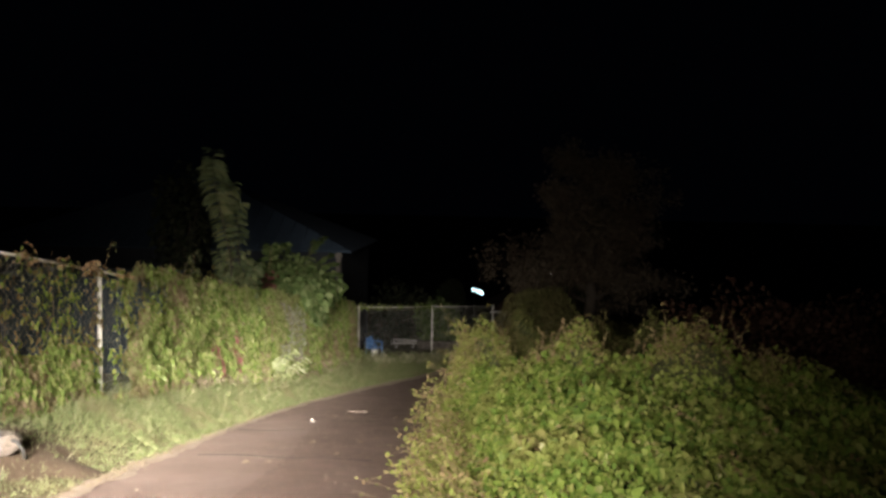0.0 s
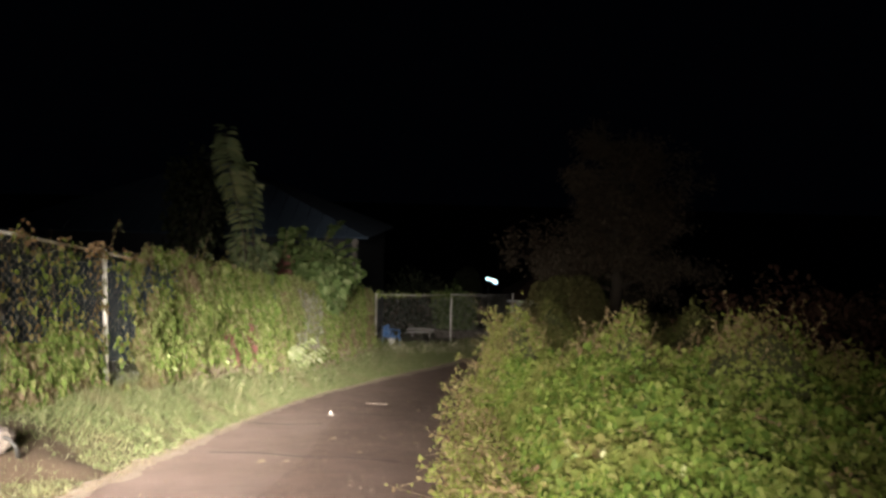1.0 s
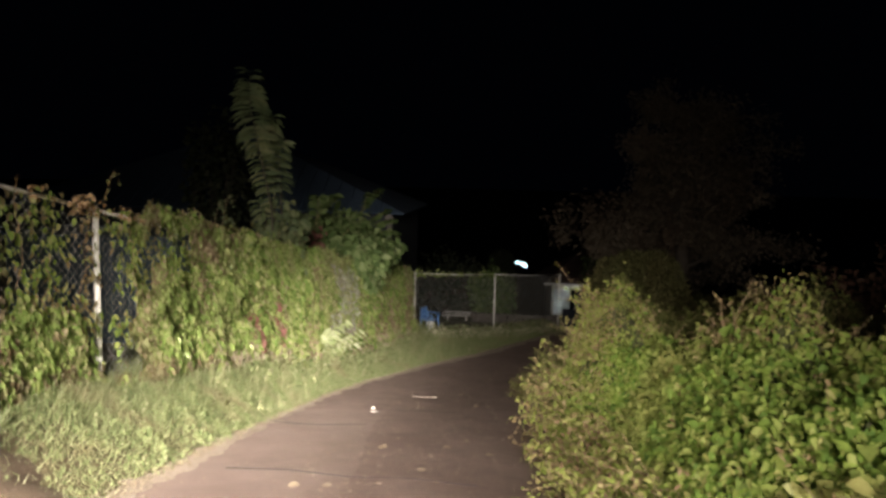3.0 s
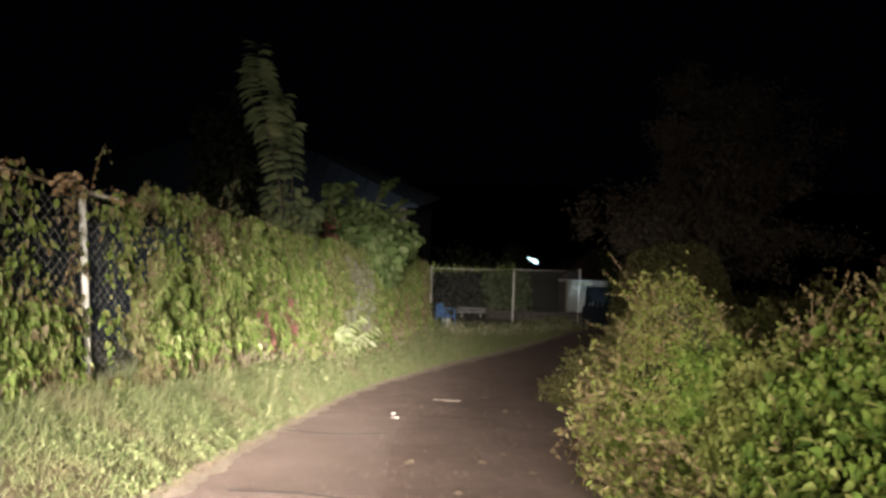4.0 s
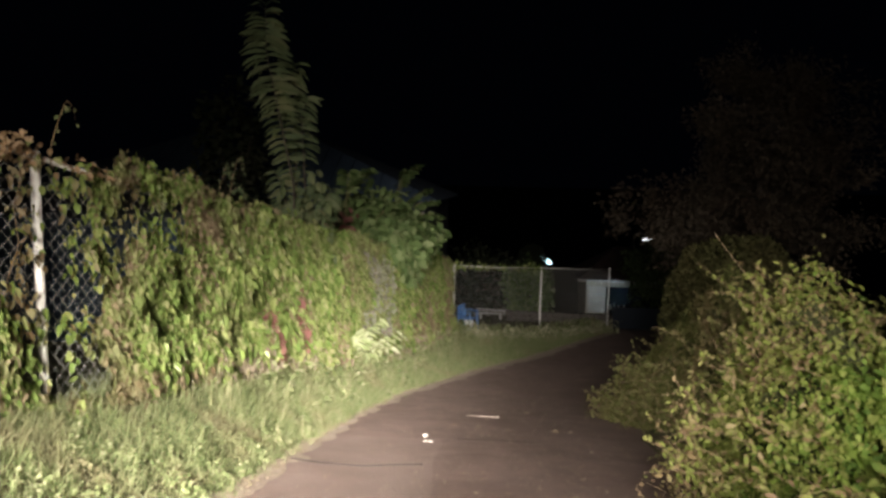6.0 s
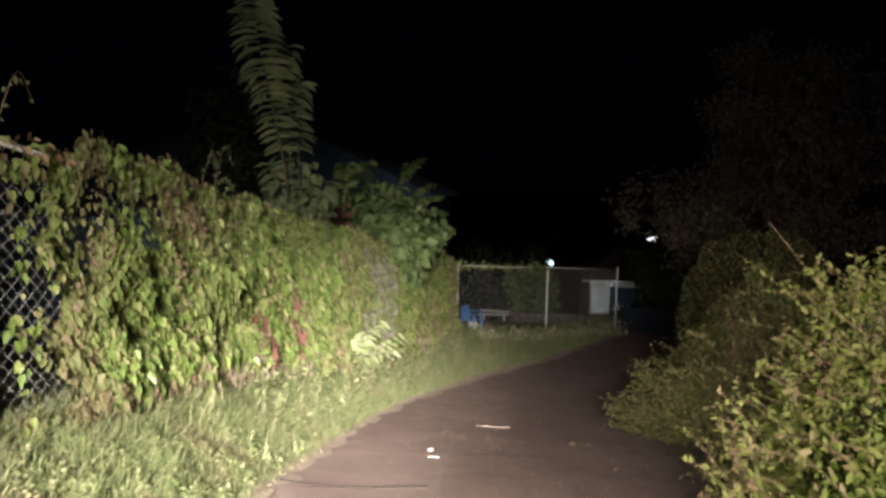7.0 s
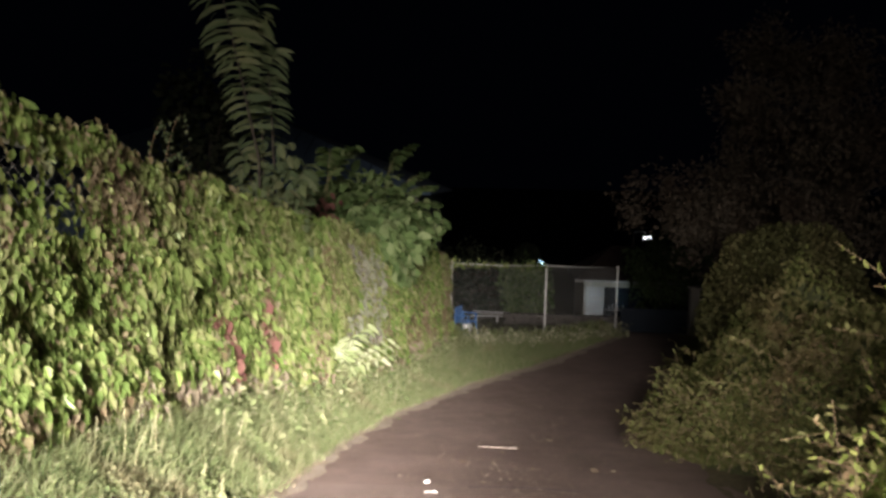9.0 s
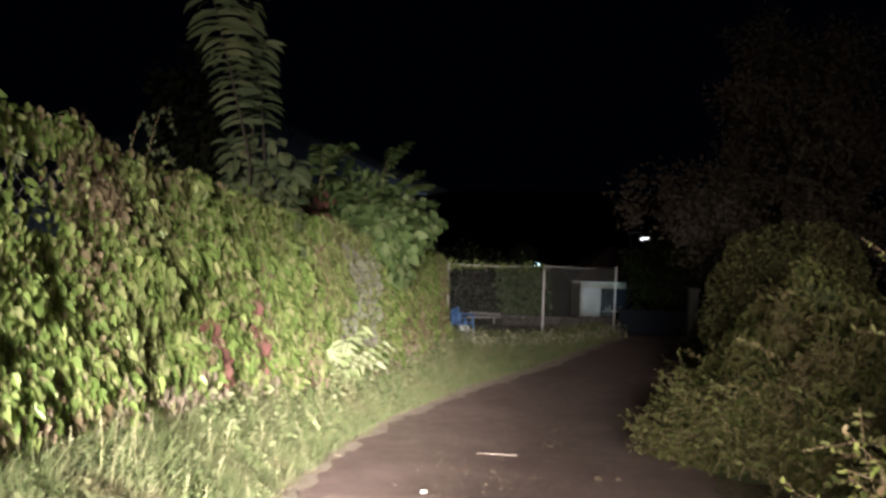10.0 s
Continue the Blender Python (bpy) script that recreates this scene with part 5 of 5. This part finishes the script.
def build_bench(x, y, turn):
    bench = thing("slatted_bench", "low weathered bench with pale slats in the yard", "bench")
    bench.matrix_world = pose(x, y, float(ground_z(x, y)), 0, 0, turn)
    for k in range(4):
        bm = bmesh.new()
        box(bm, (-0.85 + 0.12 * (k % 2), -0.2 + 0.105 * k, 0.3), (0.75 + 0.1 * k, -0.115 + 0.105 * k, 0.33), 0.006, pose(0, 0, 0.05 * k, 14 * (k % 2), 1.5 * k - 2, 2.5 * k - 4))
        part("slat", bm, M_WOOD, bench)
    for sx in (-0.5, 0.5):
        for sy in (-0.15, 0.15):
            bm = bmesh.new()
            box(bm, (sx - 0.03, sy - 0.03, 0), (sx + 0.03, sy + 0.03, 0.297), 0.006)
            part("leg", bm, M_WOOD, bench)


build_chair(-2.76, 26.5, 66)
build_bucket(-2.68, 25.9)
build_bench(-2.15, 38.0, 4)


def build_low_wall():
    wall = thing("stone_wall", "low rough stone wall across the yard", "wall")
    k = 0
    for course in range(3):
        x = -1.4 + 0.12 * (course % 2)
        while x < 5.0:
            w = 0.28 + 0.22 * RNG.random()
            z = float(ground_z(x, 37.0)) - 0.1 + 0.2 * course
            bm = bmesh.new()
            box(bm, (x, 36.85 - 0.05 * RNG.random(), z), (x + w - 0.02, 37.2, z + 0.19), 0.04)
            part("stone", bm, M_STONE, wall)
            x += w


build_low_wall()


# ---- gatehouse, gate and lamps ----
def build_gatehouse():
    hut = thing("gatehouse", "small pale gatehouse with a brown hipped roof", "house")
    x0, x1, y0, y1 = 4.85, 11.0, 55.0, 60.0
    g, eave = -10.15, -6.95
    bm = bmesh.new()
    box(bm, (x0, y0, g - 0.5), (x0 + 0.05, y1, eave - 0.003), 0.0)
    box(bm, (x0 + 0.05, y0, eave - 0.55), (x1, y0 + 0.2, eave - 0.003), 0.0)
    box(bm, (x0 + 0.05, y0, g - 0.5), (x0 + 0.2, y0 + 0.2, eave - 0.553), 0.0)
    part("wall", bm, M_PLASTER, hut)
    bm = bmesh.new()
    box(bm, (x0 + 0.203, y0 + 0.03, g), (6.35, y0 + 0.1, eave - 0.556), 0.01)
    part("door", bm, M_WHITE, hut, "plain white door")
    bm = bmesh.new()
    box(bm, (6.353, y0 + 0.25, g - 0.5), (x1, y0 + 0.4, eave - 0.556), 0.0)
    part("recess_wall", bm, M_TEAL, hut, "dark teal painted wall")
    bm = bmesh.new()
    box(bm, (6.5, y0 - 0.15, g + 0.95), (8.75, y0 + 0.247, g + 1.0), 0.01)
    part("counter", bm, M_WHITE, hut, "pale counter ledge")
    o = 0.7
    a, b, c, d = (x0 - o, y0 - o), (x1 + o, y0 - o), (x1 + o, y1 + o), (x0 - o, y1 + o)
    ym = (y0 + y1) / 2
    v = [(*a, eave), (*b, eave), (*c, eave), (*d, eave), (x0 + 2.4, ym, eave + 2.3), (x1 - 2.4, ym, eave + 2.3), (*a, eave + 0.002), (*b, eave + 0.002)]
    mesh_object("roof", v, [(0, 1, 5, 4), (1, 2, 5), (2, 3, 4, 5), (3, 0, 4), (0, 3, 2, 1)], M_BROWNROOF, hut)
    bm = bmesh.new()
    box(bm, (a[0] - 0.03, a[1] - 0.06, eave - 0.1), (b[0] + 0.03, a[1] - 0.003, eave + 0.05), 0.01)
    part("fascia", bm, M_WHITE, hut, "pale fascia board")


def build_bottles():
    """Empty bottles in a row on the counter."""
    for k, (x, tall) in enumerate(((6.75, 0.3), (7.0, 0.42), (7.35, 0.26), (7.75, 0.36), (8.3, 0.3), (8.6, 0.34))):
        bottle = thing("bottle", "pale plastic bottle standing on the counter ledge", "bottle", "bottles on the counter")
        z = -10.15 + 1.05
        v, f = tube_arrays([(x, 54.98, z), (x, 54.98, z + tall * 0.6), (x, 54.98, z + tall * 0.8), (x, 54.98, z + tall * 0.92)], [0.055, 0.055, 0.022, 0.02], 10)
        body = mesh_object("body", v, f, M_WHITE, bottle, smooth=True)
        v, f = tube_arrays([(x, 54.98, z + tall * 0.92), (x, 54.98, z + tall)], [0.026, 0.026], 8)
        mesh_object("cap", v, f, M_BLUE, body, "blue screw cap", smooth=True)


def build_gate():
    gate = thing("metal_gate", "dark teal sheet-metal gate across the drive", "gate")
    x0, x1, y = 2.6, 4.9, 30.3
    g = float(road_z(y)) + 0.06
    bm = bmesh.new()
    box(bm, (x0 + 0.05, y - 0.01, g + 0.05), (x1 - 0.05, y + 0.01, g + 0.8), 0.0)
    part("sheet", bm, M_TEAL, gate)
    for z0, z1 in ((g, g + 0.05), (g + 0.8, g + 0.85)):
        bm = bmesh.new()
        box(bm, (x0, y - 0.025, z0), (x1, y + 0.025, z1), 0.005)
        part("frame_bar", bm, M_TEAL, gate)
    for xa in (x0, x1 - 0.05):
        bm = bmesh.new()
        box(bm, (xa, y - 0.025, g + 0.053), (xa + 0.05, y + 0.025, g + 0.797), 0.005)
        part("frame_stile", bm, M_TEAL, gate)
    pillar = thing("gate_pillar", "pale concrete gate pillar beside the drive", "pillar")
    bm = bmesh.new()
    box(bm, (4.95, 30.1, g - 0.3), (5.25, 30.4, g + 1.6), 0.02)
    box(bm, (4.9, 30.05, g + 1.603), (5.3, 30.45, g + 1.7), 0.02)
    part("shaft", bm, M_CONCRETE, pillar)


def build_street_lamp(x, y, z, tall, head, mat, label, aim):
    lamp = thing("street_lamp", label, "street lamp", "lamps on poles")
    ground = z - tall
    tube("pole", [(x, y + 0.3, ground), (x, y + 0.3, z + 0.2)], [0.11, 0.07], M_BARK, lamp, 10)
    tube("arm", [(x, y + 0.3, z + 0.2), (x + aim * 0.4, y + 0.1, z + 0.3), (x + aim * 0.8, y, z + 0.2)], 0.04, M_STEEL, lamp)
    bm = bmesh.new()
    box(bm, (-head, -head * 0.5, 0), (head, head * 0.5, head * 0.35), head * 0.1, Matrix.Translation((x + aim * 0.8, y - 0.1, z - 0.1)) @ pose(0, 0, 0, 25, 18 * aim, 0))
    housing = part("housing", bm, M_CONCRETE, lamp)
    for dx, dz, a, b, tilt in ((0.0, 0.0, 1.15, 0.36, -8),) if head < 0.5 else ((-1.05, 0.32, 0.34, 0.36, 0), (-0.3, 0.05, 0.4, 0.26, 40), (0.45, -0.2, 0.75, 0.42, 38)):
        bm = bmesh.new()
        bmesh.ops.create_uvsphere(bm, u_segments=14, v_segments=8, radius=1.0)
        m = Matrix.Translation((x + aim * 0.8 + dx * head, y - 0.1 - head * 0.7, z - 0.1 + dz * head)) @ pose(0, 0, 0, 0, tilt, 0) @ Matrix.Diagonal((a * head, 0.15 * head, b * head, 1))
        bmesh.ops.transform(bm, matrix=m, verts=bm.verts)
        part("lens", bm, mat, housing, "glowing lens", True)


build_gatehouse()
build_bottles()
build_gate()
build_street_lamp(7.6, 150.0, -16.9, 7.1, 1.1, M_LAMP, "tall street lamp with a cold white glow far down the road", 1)
build_street_lamp(7.9, 53.0, -3.5, 6.2, 0.32, M_FLOOD, "floodlight on a pole beside the gatehouse", 1)
flood = bpy.data.lights.new("floodlight_lamp", "SPOT")
flood.energy, flood.spot_size, flood.spot_blend, flood.color, flood.shadow_soft_size = 90, radians(100), 0.8, (0.72, 0.96, 1.0), 0.15
new("floodlight_lamp", flood).matrix_world = look((7.0, 52.2, -7.0), (6.1, 55.0, -9.1))

tagged(shrub("yard_shrub", "dark leafy shrub in the yard behind the gate", (-0.2, 40.0, -5.4), (1.25, 1.0, 1.5), 2200, 0.24, M_SHRUB, OVAL, 5.0), group="shrubs in the yard")
# leaf colour carries the weak light on this shrub
tagged(shrub("yard_shrub", "dark leafy shrub in the yard behind the gate", (-3.0, 44.0, -5.6), (2.6, 1.4, 2.0), 2600, 0.22, M_DIM_LEAF, OVAL, 6.0), group="shrubs in the yard")
# added shrub, painted dim, that hides the street lamp from late camera positions
tagged(shrub("yard_shrub", "dark leafy shrub in the yard behind the gate", (0.9, 60.0, -7.3), (1.25, 1.0, 2.3), 6000, 0.2, M_DIM_LEAF, OVAL, 8.0, 0.08), group="shrubs in the yard")
shrub("yard_tree", "dark tree beside the gatehouse", (8.0, 44.0, -4.6), (2.3, 1.6, 2.2), 4600, 0.17, M_SHRUB, OVAL, 7.0, 0.3, "tree")


# ---- small things on the road and the verge ----
M_TWIG_PALE = surface("pale_dry_wood", (0.36, 0.29, 0.25), (0.46, 0.38, 0.33), 14, 0.9, relief=0.4)


def build_small_things():
    z = lambda x, y: float(road_z(y)) + 0.03
    paper = thing("paper_scrap", "crumpled white paper scrap lying on the asphalt", "litter")
    v, f, k = [], [], 7
    for j in range(k):
        for i in range(k):
            px, py = -2.58 + 0.019 * i, 12.63 + 0.012 * j
            v.append((px, py, z(px, py) + 0.016 * abs(math.sin(i * 1.9 + j * 0.7)) * abs(math.cos(j * 1.3)) + 0.004))
    f = [(j * k + i, j * k + i + 1, (j + 1) * k + i + 1, (j + 1) * k + i) for j in range(k - 1) for i in range(k - 1)]
    mesh_object("sheet", v, f, M_PAPER, paper)
    cup = thing("paper_cup", "squashed pale cup lying on the asphalt", "litter")
    v, f = tube_arrays([(-2.62, 12.97, z(0, 12.97) + 0.019), (-2.6, 12.98, z(0, 12.98) + 0.019), (-2.57, 13.0, z(0, 13) + 0.019)], [0.014, 0.017, 0.019], 10)
    mesh_object("wall", v, f, M_PAPER, cup, smooth=True)
    stick = thing("stick", "pale broken stick lying across the road", "stick")
    tube("shaft", [(-2.15, 14.75, z(0, 14.75) + 0.008), (-1.93, 14.73, z(0, 14.73) + 0.012), (-1.68, 14.71, z(0, 14.71) + 0.01)], [0.005, 0.009, 0.008], M_TWIG_PALE, stick, 7)
    tube("fork", [(-1.8, 14.72, z(0, 14.72) + 0.011), (-1.68, 14.83, z(0, 14.83) + 0.01)], [0.007, 0.004], M_TWIG_PALE, stick, 6)
    rock = thing("concrete_block", "broken concrete block lying on bare dirt", "block")
    bm = bmesh.new()
    bmesh.ops.create_icosphere(bm, subdivisions=3, radius=1.0)
    for q in bm.verts:
        q.co *= 1 + 0.16 * noise.noise(q.co * 1.7)
        q.co = Vector((q.co.x * 0.27, q.co.y * 0.2, max(-0.6, min(0.75, q.co.z)) * 0.17))
    bmesh.ops.translate(bm, vec=(-4.88, 7.0, float(ground_z(-4.88, 7.0)) + 0.07), verts=bm.verts)
    part("body", bm, M_BLOCK, rock)
    hose = thing("rubber_hose", "short black rubber hose bent over the block", "hose")
    g = float(ground_z(-4.7, 7.0))
    tube("tube", [(-5.0, 6.95, g + 0.2), (-4.8, 6.95, g + 0.24), (-4.62, 6.95, g + 0.2), (-4.57, 6.97, g + 0.1), (-4.56, 6.98, g + 0.0)], 0.02, M_BLACK, hose, 8)
    for run in ([(-3.3, 8.7), (-2.7, 8.75), (-2.1, 8.6), (-1.5, 8.65), (-0.9, 8.5)], [(-2.2, 12.9), (-1.7, 13.0), (-1.2, 12.95)],
                [(-3.78, 11.42), (-3.4, 11.3), (-3.0, 11.28), (-2.7, 11.42), (-2.45, 11.5)]):
        v, f = [], []
        for k, (px, py) in enumerate(run):
            d = Vector(run[min(k + 1, len(run) - 1)]) - Vector(run[max(k - 1, 0)])
            s = Vector((-d.y, d.x)).normalized() * (0.007 + 0.009 * RNG.random())
            v += [(px + s.x, py + s.y, z(px, py) + 0.006), (px - s.x, py - s.y, z(px, py) + 0.006)]
            if k:
                f.append((2 * k - 2, 2 * k - 1, 2 * k + 1, 2 * k))
        tagged(mesh_object("road_crack", v, f, M_TAR), "dark tar-filled crack in the asphalt", "crack", kind="structure")
    n = 7000
    y = 5 + 17 * RNG.random(n)
    x = np.interp(y, EDGE_Y, EDGE_X) + np.clip(2.1 + 0.75 * RNG.normal(size=n), 0.2, 3.6)
    at = np.stack([x, y, road_z(y) + 0.033], -1)
    ob = leaves("grit", OVAL, at, rnd(n) * (1, 1, 0.05), rnd(n) * 0.3 + (0, 0, 1), 0.01 + 0.02 * RNG.random(n) ** 2, M_LITTER, None, "loose grit and crumbs of leaf on the asphalt")
    tagged(ob, category="grit", kind="stuff")
    n = 40
    y = 7.5 + 8 * RNG.random(n)
    x = -1.55 + 0.42 * RNG.normal(size=n)
    at = np.stack([x, y, road_z(y) + 0.04], -1)
    ob = leaves("crushed_leaves", OVAL, at, rnd(n) * (1, 1, 0.02), rnd(n) * 0.12 + (0, 0, 1), 0.03 + 0.1 * RNG.random(n) ** 2, M_LITTER, None, "pale crushed leaves flattened on the asphalt", width=1.3)
    tagged(ob, category="fallen leaves", kind="stuff")


build_small_things()
